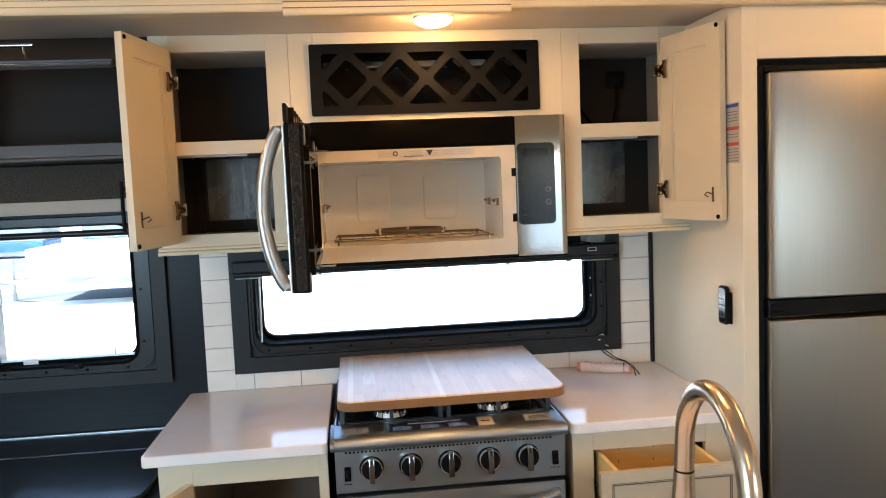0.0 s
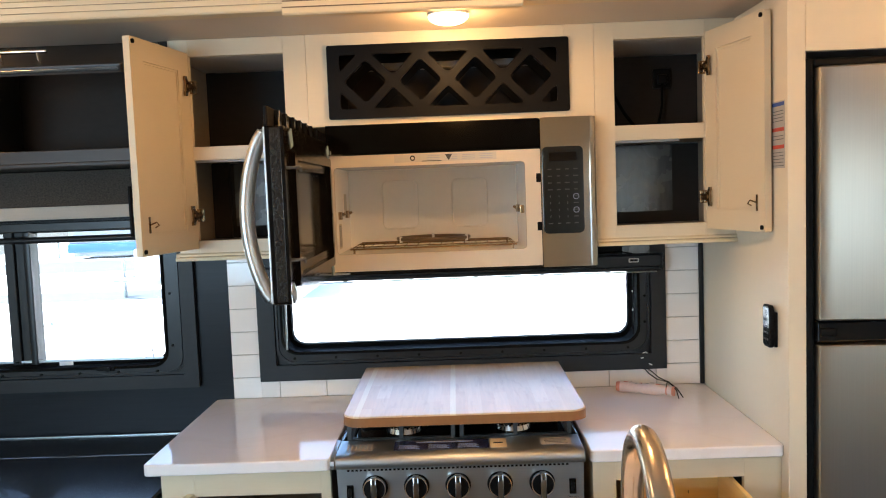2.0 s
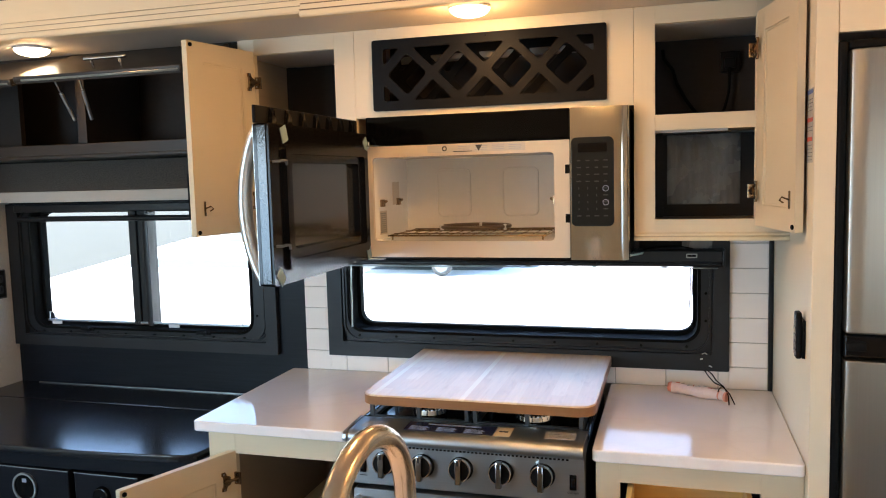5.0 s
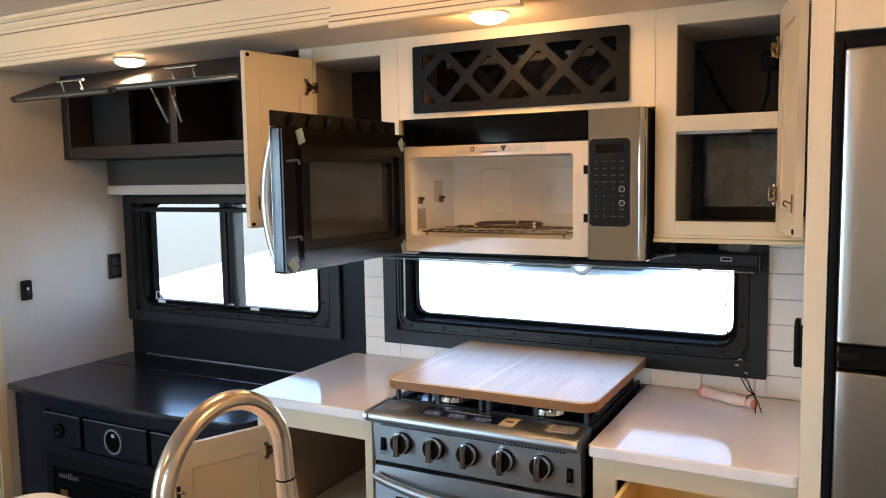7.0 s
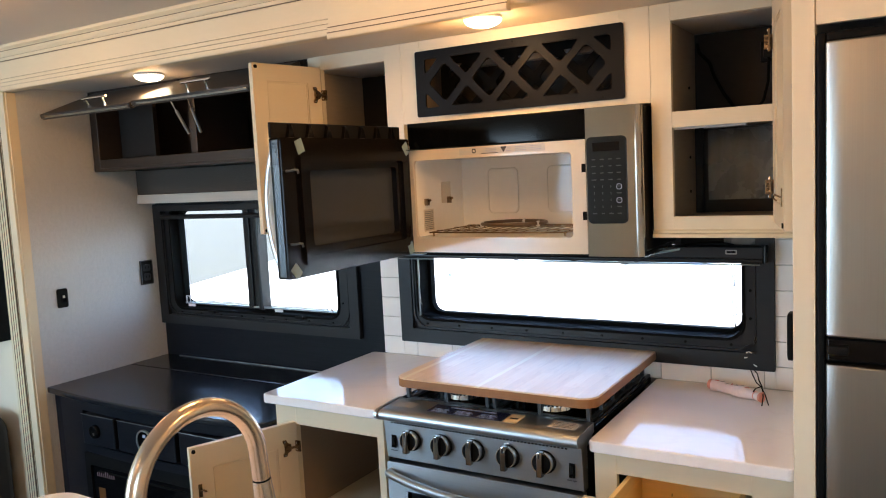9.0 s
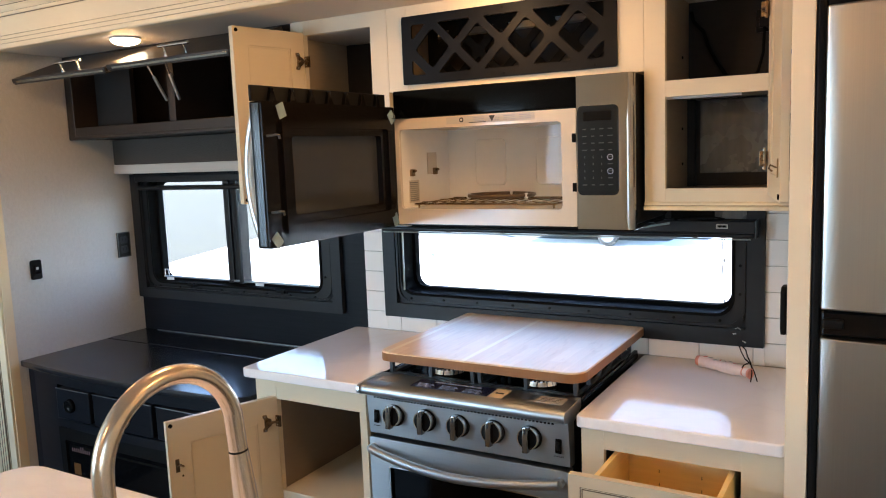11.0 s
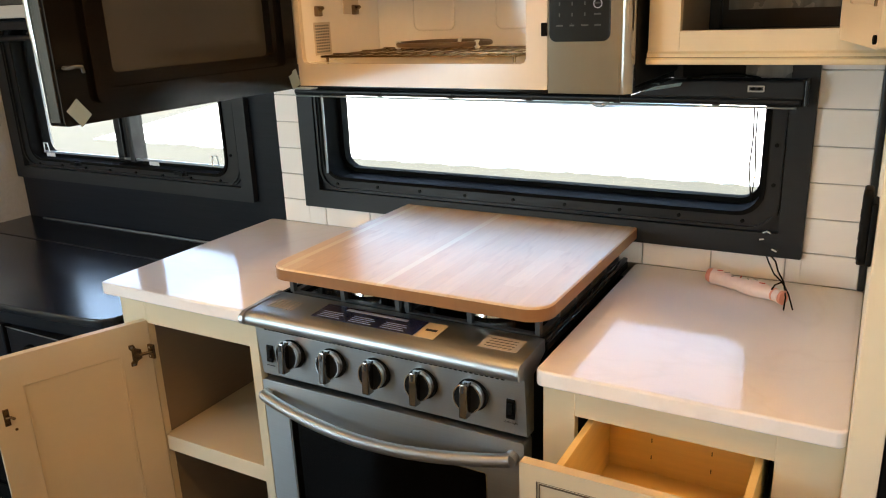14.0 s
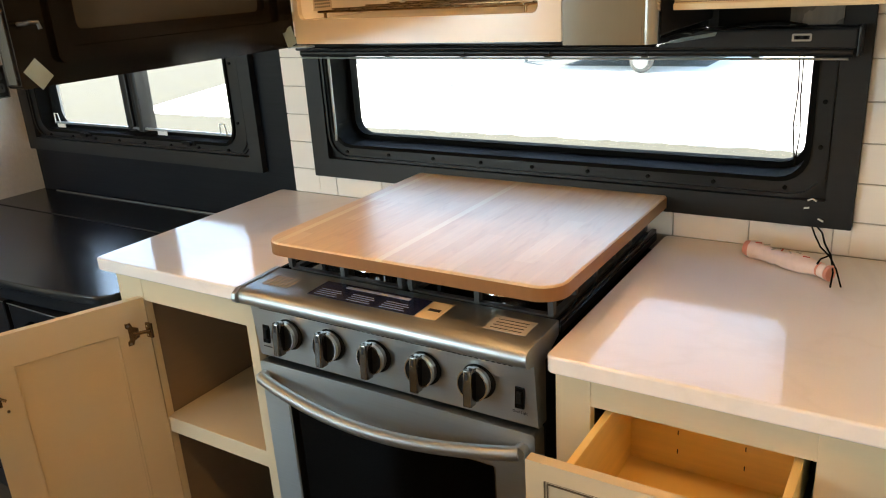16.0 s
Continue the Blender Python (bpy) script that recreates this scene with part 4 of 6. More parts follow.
def cooker():
    t = thing("gas_cooker", (0.22, 2.3, 0.0), "stainless freestanding gas cooker with five knobs", "cooker")
    part("body", cuboid(SX0 + 0.006, SX1 - 0.002, 2.030, 2.60, 0.02, 0.868, 0.002), MATTBLACK, t, "black enamelled cooker body")
    # front control fascia, leaning back a little, with a rolled top edge
    prof = [(2.032, 0.756), (2.004, 0.756), (2.001, 0.759), (1.990, 0.875), (1.978, 0.879)] + [(1.978 - 0.0165 * math.cos(radians(a)), 0.8955 - 0.0165 * math.sin(radians(a))) for a in range(70, -80, -15)] + [(1.990, 0.9125), (2.085, 0.9155), (2.085, 0.890), (2.032, 0.868)]
    part("control_fascia", profile(prof, SX0 + 0.004, SX1 - 0.004), STEEL, t, "brushed stainless control fascia")
    part("end_cap", profile([(y - 0.0006 if y < 2.03 else y, z) for y, z in prof], SX1 - 0.0042, SX1), STEEL, t)
    part("end_cap", profile([(1.957, 0.888), (1.954, 0.896), (1.957, 0.906), (1.97, 0.913), (2.085, 0.918), (2.085, 0.900), (1.97, 0.881)], SX0 - 0.006, SX0 + 0.0035), STEEL, t)
    slots = [moved(cuboid(SX0 + 0.03 + 0.0105 * i, SX0 + 0.036 + 0.0105 * i, 1.9885, 1.9925, 0.868, 0.8722), Matrix()) for i in range(53)]
    part("vent_slot", join(*slots), RUBBER, t, "row of small vent slots")
    lean = Matrix.Rotation(radians(-5.2), 4, "X")
    for i, x in enumerate((0.011, 0.115, 0.219, 0.324, 0.429)):
        m = Matrix.Translation((x, 1.9945, 0.8245)) @ Matrix.Rotation(radians(-5.2), 4, "X")
        part("bezel", moved(rod((0, 0, 0), (0, -0.006, 0), 0.0325, 0.031, 36, 0.001), m), MATTBLACK, t)
        k = part("knob", moved(join(rod((0, -0.006, 0), (0, -0.022, 0), 0.0290, 0.0275, 36, 0.002)), m), DARKCHROME, t, "dark chrome control knob with a black face")
        part("knob_rim", moved(ring(rrect(-0.0285, 0.0285, -0.0285, 0.0285, 0.0284, 8), rrect(-0.0262, 0.0262, -0.0262, 0.0262, 0.0261, 8), -0.0240, -0.0165), m), CHROME, k)
        part("knob_face", moved(disc((0, -0.0225, 0), "y", 0.0262, 0.0016, 32), m), MATTBLACK, k)
        part("knob_grip", moved(slab([(-0.0070, -0.0325), (0.0070, -0.0325), (0.0080, 0), (0.0070, 0.0325), (-0.0070, 0.0325), (-0.0080, 0)], -0.041, -0.0195, "y", 0.0025), m), DARKCHROME, k, "chrome bar grip")
        part("knob_mark", moved(cuboid(-0.002, 0.002, -0.0416, -0.0411, 0.016, 0.028), m), INK, k)
        part("dot", moved(disc((0.004, -0.0006, 0.037), "y", 0.0022, 0.0016, 10), m), INK, t)
        for dx, dz in ((-0.012, 0.0385), (0.0145, 0.040)):
            part("screw", moved(disc((dx, -0.0012, dz + 0.003), "y", 0.0034, 0.0026, 12), m), CHROME, t)
    for x in (-0.052, 0.505):
        m = Matrix.Translation((x, 1.9955, 0.812)) @ lean
        sw = part("rocker_switch", moved(cuboid(-0.0085, 0.0085, -0.005, 0.0, -0.019, 0.019, 0.0015), m), BLACKPLASTIC, t, "black rocker switch")
        part("rocker", moved(cuboid(-0.005, 0.005, -0.0085, -0.004, -0.010, 0.012, 0.002), m), MATTBLACK, sw)
        if x > 0:
            caption("Oven Light", m @ Matrix.Translation((0, -0.0006, -0.0285)) @ Matrix.Rotation(radians(90), 4, "X"), 0.0062, INK, t)
        else:
            part("caption", moved(cuboid(-0.011, 0.011, -0.0009, -0.0002, -0.0285, -0.0265), m), INK, t)
    # stickers behind the rolled edge
    def sheet(x0, x1, y0, y1, mat, name, label, h=0.0):
        sl = 0.0030 / 0.095
        bm = cuboid(x0, x1, y0, y1, 0, 0.0006)
        for v in bm.verts:
            v.co.z += 0.9126 + (v.co.y - 1.990) * sl + 0.0004 + h
        return part(name, bm, mat, t, label)
    st = sheet(0.060, 0.300, 2.004, 2.066, NAVY, "sticker", "navy instruction sticker with pale print")
    sheet(0.115, 0.260, 2.050, 2.058, PALEINK, "sticker_print", "pale lettering", 0.0007)
    for i in range(3):
        for j in range(4):
            sheet(0.072 + 0.075 * i, 0.125 + 0.075 * i - 0.006 * (j % 2), 2.010 + 0.0075 * j, 2.0115 + 0.0075 * j, PALEINK, "sticker_print", "", 0.0007)
    st2 = sheet(0.303, 0.345, 2.002, 2.066, material("cream_paper_label", (0.68, 0.55, 0.36), 0.5), "sticker", "cream paper approval label")
    sheet(0.312, 0.336, 2.030, 2.038, INK, "sticker_print", "", 0.0007)
    sheet(0.432, 0.508, 2.012, 2.060, GREYLABEL, "sticker", "pale grey warning label")
    for j in range(4):
        sheet(0.442, 0.498, 2.018 + 0.010 * j, 2.0195 + 0.010 * j, INK, "sticker_print", "", 0.0007)
    for j in range(7):
        sheet(-0.060 + 0.010 * j, -0.055 + 0.010 * j, 2.008, 2.05, GREYLABEL, "sticker_print", "", 0.0002)
    # cooktop tray
    part("cooktop", join(cuboid(SX0, SX1 + 0.004, 2.086, 2.597, 0.890, 0.906, 0.002), cuboid(SX0 + 0.001, SX0 + 0.012, 2.086, 2.597, 0.906, 0.916, 0.002), cuboid(SX1 - 0.008, SX1 + 0.003, 2.086, 2.597, 0.906, 0.916, 0.002)), BLACKPLASTIC, t, "glossy black cooktop tray")
    for x, y in ((0.075, 2.20), (0.375, 2.20), (0.225, 2.43)):
        b = part("burner", join(rod((x, y, 0.906), (x, y, 0.918), 0.050, 0.046, 32), rod((x, y, 0.918), (x, y, 0.938), 0.040, 0.042, 40)), CHROME, t, "round chrome burner")
        part("burner_teeth", join(*[moved(cuboid(0.039, 0.046, -0.0026, 0.0026, 0.918, 0.938), Matrix.Translation((x, y, 0)) @ Matrix.Rotation(2 * math.pi * k / 24, 4, "Z")) for k in range(24)]), CHROME, b)
        part("burner_cap", rod((x, y, 0.9382), (x, y, 0.944), 0.043, 0.040, 32, 0.001), MATTBLACK, b)
    # two cast-iron grates
    for gx0, gx1 in ((SX0 + 0.018, 0.216), (0.226, SX1 - 0.012)):
        gy0, gy1, zt = 2.094, 2.585, 0.964
        g = part("grate", ring(rrect(gx0, gx1, gy0, gy1, 0.012, 3), rrect(gx0 + 0.013, gx1 - 0.013, gy0 + 0.013, gy1 - 0.013, 0.008, 3), 0.9065, 0.916, "z"), IRON, t, "grey cast-iron pan grate")
        n = 6
        for k in range(n):
            y = gy0 + 0.0065 + (gy1 - gy0 - 0.013) * k / (n - 1)
            for xx, s in ((gx0 + 0.0065, 1), (gx1 - 0.0065, -1)):
                if 0 < k < n - 1:
                    part("finger", join(cuboid(xx - 0.005, xx + 0.005, y - 0.005, y + 0.005, 0.9155, zt - 0.004, 0.001), cuboid(min(xx, xx + s * 0.085), max(xx, xx + s * 0.085), y - 0.0045, y + 0.0045, zt - 0.008, zt, 0.001)), IRON, g)
        for k in range(3):
            x = gx0 + 0.0065 + (gx1 - gx0 - 0.013) * k / 2
            for yy, s in ((gy0 + 0.0065, 1), (gy1 - 0.0065, -1)):
                part("finger", slab([(yy - 0.006, 0.915), (yy + 0.005, 0.915), (yy + 0.005 + s * 0.003, zt - 0.010), (yy + s * 0.10, zt - 0.008), (yy + s * 0.10, zt), (yy - s * 0.004, zt), (yy - s * 0.008, zt - 0.006)] if s > 0 else [(yy - 0.006, 0.915), (yy + 0.006, 0.915), (yy + 0.008, zt - 0.006), (yy + 0.004, zt), (yy - 0.10, zt), (yy - 0.10, zt - 0.010), (yy - 0.010, zt - 0.014)], x - 0.005, x + 0.005, "x"), IRON, g)
    # oven door
    door = part("oven_door", ring(rrect(SX0 + 0.006, SX1 - 0.003, 0.14, 0.748, 0.006, 3), rrect(-0.018, 0.455, 0.27, 0.667, 0.006, 3), 1.992, 2.028), STEEL, t, "brushed stainless oven door")
    part("oven_window", cuboid(-0.024, 0.461, 2.004, 2.012, 0.262, 0.673), OVENGLASS, door, "black glass oven window")
    part("window_trim", ring(rrect(-0.018, 0.455, 0.27, 0.667, 0.006, 3), rrect(-0.0145, 0.4515, 0.2735, 0.6635, 0.004, 3), 1.994, 2.003), CHROME, door, "thin bright window bead")
    part("drawer_front", cuboid(SX0 + 0.006, SX1 - 0.003, 1.994, 2.028, 0.03, 0.132, 0.003), STEEL, t)
    hp = [(SX0 + 0.020 + (SX1 - SX0 - 0.045) * u, 1.978 - 0.035 * math.sin(math.pi * u) ** 0.8, 0.717 - 0.022 * math.sin(math.pi * u)) for u in np.linspace(0, 1, 31)]
    h = part("handle", tube(hp, 0.0125, 24, False, 1.15), STEEL, door, "bowed stainless oven handle")
    for p in (hp[0], hp[-1]):
        part("handle_mount", rod((p[0], 1.9918, p[2]), (p[0], p[1] - 0.004, p[2]), 0.013, None, 14), STEEL, h)


cooker()

# ---- chopping board on the cooker ----
def board_outline(grow):
    """Rounded front corners and nearly square back ones."""
    x0, x1, y0, y1 = -0.072 - grow, 0.555 + grow, 2.033 - grow, 2.603 + grow
    pts = []
    for cx, cy, r, start in ((x1, y1, 0.006, 0), (x0, y1, 0.006, 90), (x0, y0, 0.045, 180), (x1, y0, 0.045, 270)):
        r += grow
        mx, my = (cx - r if cx == x1 else cx + r), (cy - r if cy == y1 else cy + r)
        pts += [(mx + r * math.cos(radians(start + a)), my + r * math.sin(radians(start + a))) for a in np.linspace(0, 90, 9)]
    return pts


board = tagged(part("chopping_board", slab(board_outline(0.0), 0.9645, 0.9925, "z", 0.004, 3), BOARD), "maple butcher-block board laid over the cooker grates", "chopping board")
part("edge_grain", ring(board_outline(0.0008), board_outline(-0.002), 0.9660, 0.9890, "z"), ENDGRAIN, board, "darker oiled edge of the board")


# ---- worktops and base cabinets ----
def worktop(name, x0, x1, label):
    r = 0.014
    pts = rrect(x0, x1, 1.990, 2.612, r, 4)
    tagged(part(name, slab(pts, TOP - 0.030, TOP, "z", 0.004, 3), QUARTZ), label, "worktop")


worktop("worktop", -0.572, SX0 - 0.0135, "white solid-surface worktop beside the cooker")
worktop("worktop", SX1 + 0.018, 1.0315, "white solid-surface worktop between cooker and tall panel")


def base_left():
    x0, x1, ox0, ox1 = -0.535, SX0 - 0.016, -0.450, -0.128
    t = thing("base_cabinet", ((x0 + x1) / 2, 2.3, 0), "cream base cabinet with its door swung open on empty shelves", "cabinet", "base cabinets")
    f0, f1 = 2.012, 2.031
    part("stile", cuboid(x0, ox0, f0, f1, 0.05, 0.869, 0.0008), CREAM, t)
    part("stile", cuboid(ox1, x1, f0, f1, 0.05, 0.869, 0.0008), CREAM, t)
    part("rail", cuboid(ox0, ox1, f0 + 0.0006, f1, 0.806, 0.869, 0.0008), CREAM, t)
    part("rail", cuboid(ox0, ox1, f0 + 0.0006, f1, 0.05, 0.10, 0.0008), CREAM, t)
    part("shelf", cuboid(ox0 - 0.004, ox1 + 0.004, f0 + 0.002, 2.60, 0.462, 0.503, 0.001), CREAM, t, "cream shelf with a thick front edge")
    part("side_panel", cuboid(x0 + 0.001, x0 + 0.016, f1 + 0.001, 2.612, 0.05, 0.869), CREAM, t)
    part("side_panel", cuboid(ox0 - 0.022, ox0 - 0.006, f1 + 0.001, 2.61, 0.06, 0.868), CREAM_SHADED, t)
    part("side_panel", cuboid(ox1 + 0.006, ox1 + 0.018, f1 + 0.001, 2.61, 0.06, 0.868), CREAM_SHADED, t)
    part("back_panel", cuboid(ox0 - 0.005, ox1 + 0.005, 2.602, 2.612, 0.06, 0.868), CREAM_SHADED, t)
    part("back_panel", cuboid(-0.29, -0.28, 2.38, 2.60, 0.076, 0.461), CREAM_SHADED, t)
    part("bottom_panel", cuboid(ox0 - 0.005, ox1 + 0.005, f1 + 0.001, 2.60, 0.06, 0.075), CREAM_SHADED, t)
    door, m, w = slab_door("door", t, (ox0 + 0.001, f0 - 0.003), (-0.579, 1.686), 0.075, 0.815, -1, inset=(0.068, 0.074))
    for z in (0.737, 0.15):
        cup_hinge((ox0 - 0.010, f0 - 0.035, z), (ox0 + 0.005, f0 - 0.006, z), door)
    catch = join(cuboid(w - 0.030, w - 0.018, 0, 0.003, 0.66, 0.70, 0.0008), tube([(w - 0.024, 0.004, 0.68), (w - 0.03, 0.014, 0.684), (w - 0.038, 0.016, 0.678)], 0.003, 8))
    part("catch", moved(catch, m), BRASS, door, "small brass friction catch")
    part("screw_head", moved(disc((w - 0.038, 0.0004, 0.646), "y", 0.0032, 0.002, 10), m), BRASS, door)
    part("catch", cuboid(ox1 - 0.014, ox1 + 0.005, f0 + 0.022, f0 + 0.034, 0.605, 0.635, 0.001), BRASS, t)


def base_right():
    x0, x1, ox0, ox1, oz0, oz1 = SX1 + 0.026, 1.0312, 0.617, 0.938, 0.640, 0.815
    t = thing("base_cabinet", ((x0 + x1) / 2, 2.3, 0), "cream base cabinet with its top drawer pulled out", "cabinet", "base cabinets")
    f0, f1 = 2.012, 2.031
    part("stile", cuboid(x0, ox0, f0, f1, 0.05, 0.869, 0.0008), CREAM, t)
    part("stile", cuboid(ox1, x1, f0, f1, 0.05, 0.869, 0.0008), CREAM, t)
    part("rail", cuboid(ox0, ox1, f0 + 0.0006, f1, oz1, 0.869, 0.0008), CREAM, t)
    part("rail", cuboid(ox0, ox1, f0 + 0.0006, f1, 0.05, oz0, 0.0008), CREAM, t)
    part("side_panel", cuboid(x0 + 0.001, x0 + 0.014, f1 + 0.001, 2.612, 0.05, 0.868), CREAM, t)
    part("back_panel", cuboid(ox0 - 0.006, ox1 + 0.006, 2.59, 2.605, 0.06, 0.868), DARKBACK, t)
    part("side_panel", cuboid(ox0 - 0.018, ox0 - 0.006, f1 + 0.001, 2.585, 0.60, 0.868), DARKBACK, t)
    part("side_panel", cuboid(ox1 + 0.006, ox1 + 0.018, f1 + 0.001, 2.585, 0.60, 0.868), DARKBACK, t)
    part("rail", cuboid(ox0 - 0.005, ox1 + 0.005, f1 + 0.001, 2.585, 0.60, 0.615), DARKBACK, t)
    # the drawer, pulled out
    fx0, fx1, fy0, fz0, fz1 = 0.585, 0.962, 1.848, 0.618, 0.812
    dr = part("drawer", ring(rrect(fx0, fx1, fz0, fz1, 0.002, 2), rrect(fx0 + 0.028, fx1 - 0.028, fz0 + 0.028, fz1 - 0.028, 0.0005, 2), fy0, fy0 + 0.018), CREAM, t, "cream drawer front pulled out, amber inside")
    part("panel", cuboid(fx0 + 0.024, fx1 - 0.024, fy0 + 0.003, fy0 + 0.017, fz0 + 0.024, fz1 - 0.024), CREAM, dr)
    for k in (0.028, 0.0325):
        part("groove", ring(rrect(fx0 + k, fx1 - k, fz0 + k, fz1 - k, 0.0005, 2), rrect(fx0 + k + 0.0014, fx1 - k - 0.0014, fz0 + k + 0.0014, fz1 - k - 0.0014, 0.0005, 2), fy0 + 0.0005, fy0 + 0.0035), GROOVE, dr)
    bx0, bx1, by0, by1, bz0, bz1 = 0.634, 0.921, fy0 + 0.0185, 2.135, 0.655, 0.802
    part("box_side", cuboid(bx0, bx0 + 0.012, by0, by1, bz0, bz1, 0.001), DRAWERWOOD, dr)
    part("box_side", cuboid(bx1 - 0.012, bx1, by0, by1, bz0, bz1, 0.001), DRAWERWOOD, dr)
    part("box_back", cuboid(bx0 + 0.0122, bx1 - 0.0122, by1 - 0.012, by1, bz0, bz1 - 0.004, 0.001), DRAWERWOOD, dr)
    part("box_front", cuboid(bx0 + 0.0122, bx1 - 0.0122, by0, by0 + 0.012, bz0, bz1 - 0.004, 0.001), DRAWERWOOD, dr)
    part("box_bottom", cuboid(bx0 + 0.0122, bx1 - 0.0122, by0 + 0.0122, by1 - 0.0122, bz0 + 0.004, bz0 + 0.012), DRAWERWOOD, dr)
    for x in (0.725, 0.83):
        for z in (0.70, 0.735, 0.775):
            part("staple", cuboid(x - 0.0008, x + 0.0008, by1 - 0.0128, by1 - 0.0115, z - 0.004, z + 0.004), INK, dr)
    part("runner", cuboid(bx1 + 0.001, bx1 + 0.010, by0 + 0.03, 2.5, 0.69, 0.715, 0.001), STEEL, dr)
    part("runner", cuboid(bx0 - 0.010, bx0 - 0.001, by0 + 0.03, 2.5, 0.69, 0.715, 0.001), STEEL, dr)
    bar_pull((0.698, fy0 + 0.002, 0.716), (0.848, fy0 + 0.002, 0.716), (0, -0.030, 0), dr)


base_left()
base_right()


# ---- windows ----
def window_unit(name, label, clear, trim_outer, trim_inner, panes, depth):
    """A deep-set trailer window: trim board, black clamp ring, rounded glass."""
    x0, x1, z0, z1 = clear
    t = thing(name, ((x0 + x1) / 2, WALL, z0), label, "window", "", "structure")
    part("window_trim", ring(rrect(*trim_outer, 0.002, 5), rrect(*trim_inner, 0.004, 5), WALL - 0.020, WALL - 0.0006), WINFRAME, t, "charcoal wood-grain trim board")
    part("clamp_ring", ring(rrect(trim_inner[0] + 0.001, trim_inner[1] - 0.001, trim_inner[2] + 0.001, trim_inner[3] - 0.001, 0.055, 5), rrect(x0 - 0.020, x1 + 0.020, z0 - 0.020, z1 + 0.020, 0.055, 5), WALL - 0.010, WALL - 0.001), WINSEAL, t, "black aluminium clamp ring")
    tx0, tx1, tz0, tz1 = trim_inner[0] + 0.004, trim_inner[1] - 0.004, trim_inner[2] + 0.004, trim_inner[3] - 0.004
    part("clamp_lip", ring(rrect(tx0, tx1, tz0, tz1, 0.060, 6), rrect(tx0 + 0.006, tx1 - 0.006, tz0 + 0.006, tz1 - 0.006, 0.055, 6), WALL - 0.017, WALL - 0.0105), WINSEAL, t)
    part("backing", ring(rrect(trim_inner[0] - 0.002, trim_inner[1] + 0.002, trim_inner[2] - 0.002, trim_inner[3] + 0.002, 0.001, 5), rrect(x0 - 0.02, x1 + 0.02, z0 - 0.02, z1 + 0.02, 0.055, 5), WALL - 0.0005, WALL + 0.003), WINSEAL, t)
    part("inner_bead", ring(rrect(x0 - 0.021, x1 + 0.021, z0 - 0.021, z1 + 0.021, 0.055, 5), rrect(x0 - 0.012, x1 + 0.012, z0 - 0.012, z1 + 0.012, 0.050, 5), WALL - 0.015, WALL + depth - 0.001), RUBBER, t)
    part("window_frame", ring(rrect(x0 - 0.032, x1 + 0.032, z0 - 0.032, z1 + 0.032, 0.050, 5), rrect(x0, x1, z0, z1, 0.042, 5), WALL + depth, WALL + depth + 0.03), RUBBER, t, "black aluminium frame with rounded corners")
    for p0, p1 in panes:
        pn = part("pane", cuboid(p0, p1, WALL + depth + 0.012, WALL + depth + 0.016, z0 - 0.004, z1 + 0.004), PANE, t, "clear window pane", False)
        pn.visible_shadow = False
    n = int((x1 - x0) / 0.13)
    for i in range(n + 1):
        x = x0 + 0.02 + (x1 - x0 - 0.04) * i / n
        part("screw", disc((x, WALL - 0.011, z0 - 0.033), "y", 0.0042, 0.006, 12), RUBBER, t)
    for zz in np.linspace(z0 + 0.05, z1 - 0.04, 3):
        part("screw", disc((x1 + 0.036, WALL - 0.011, zz), "y", 0.0042, 0.006, 12), RUBBER, t)
    return t


win2 = window_unit("window_1", "long low kitchen window with a charcoal trim board, blind raised", (-0.326, 0.803, 1.062, 1.322), (-0.420, 0.9065, 0.957, 1.384), (-0.366, 0.858, 1.008, 1.334), [(-0.335, 0.81)], 0.060)
win1 = window_unit("window_2", "two-pane sliding window in a black frame", (-1.680, -0.741, 1.037, 1.470), (-1.799, -0.622, 0.947, 1.508), (-1.745, -0.668, 0.990, 1.500), [(-1.69, -1.235), (-1.17, -0.735)], 0.030)
part("mullion", join(cuboid(-1.252, -1.220, WALL + 0.012, WALL + 0.062, 1.034, 1.476, 0.003), cuboid(-1.220, -1.186, WALL + 0.022, WALL + 0.055, 1.034, 1.476, 0.002), cuboid(-1.186, -1.163, WALL + 0.006, WALL + 0.062, 1.034, 1.476, 0.003)), WINSEAL, win1, "black sliding-pane mullion")
part("sill_rail", cuboid(-1.66, -0.725, WALL + 0.012, WALL + 0.02, 1.040, 1.047), STEEL, win1, "thin bright sill track")
for x in (-1.63, -1.09):
    part("sill_label", cuboid(x, x + 0.045, WALL + 0.002, WALL + 0.004, 1.030, 1.042), WHITEPLASTIC, win1)
for x in (-1.45, -0.93):
    part("latch", join(cuboid(x - 0.03, x + 0.03, WALL - 0.018, WALL - 0.0105, 1.010, 1.022, 0.002), rod((x + 0.012, WALL - 0.018, 1.016), (x + 0.012, WALL - 0.028, 1.016), 0.008, None, 14)), MATTBLACK, win1, "black twist latch")
for x in (-1.63, -0.79):
    part("blind_clip", tube([(x - 0.014, WALL + 0.006, 1.046), (x - 0.010, WALL + 0.004, 1.078), (x + 0.010, WALL + 0.004, 1.078), (x + 0.014, WALL + 0.006, 1.046)], 0.0022, 8), WHITEPLASTIC, win1, "clear plastic blind clip")
part("shade_rail", join(rod((-1.735, WALL - 0.024, 1.4485), (-0.66, WALL - 0.024, 1.4485), 0.0105, None, 20)), WINSEAL, win1, "black lower rail of the raised shade")
part("shade_rail", cuboid(-1.735, -0.66, WALL - 0.045, WALL - 0.021, 1.476, 1.505, 0.003), WINSEAL, win1)

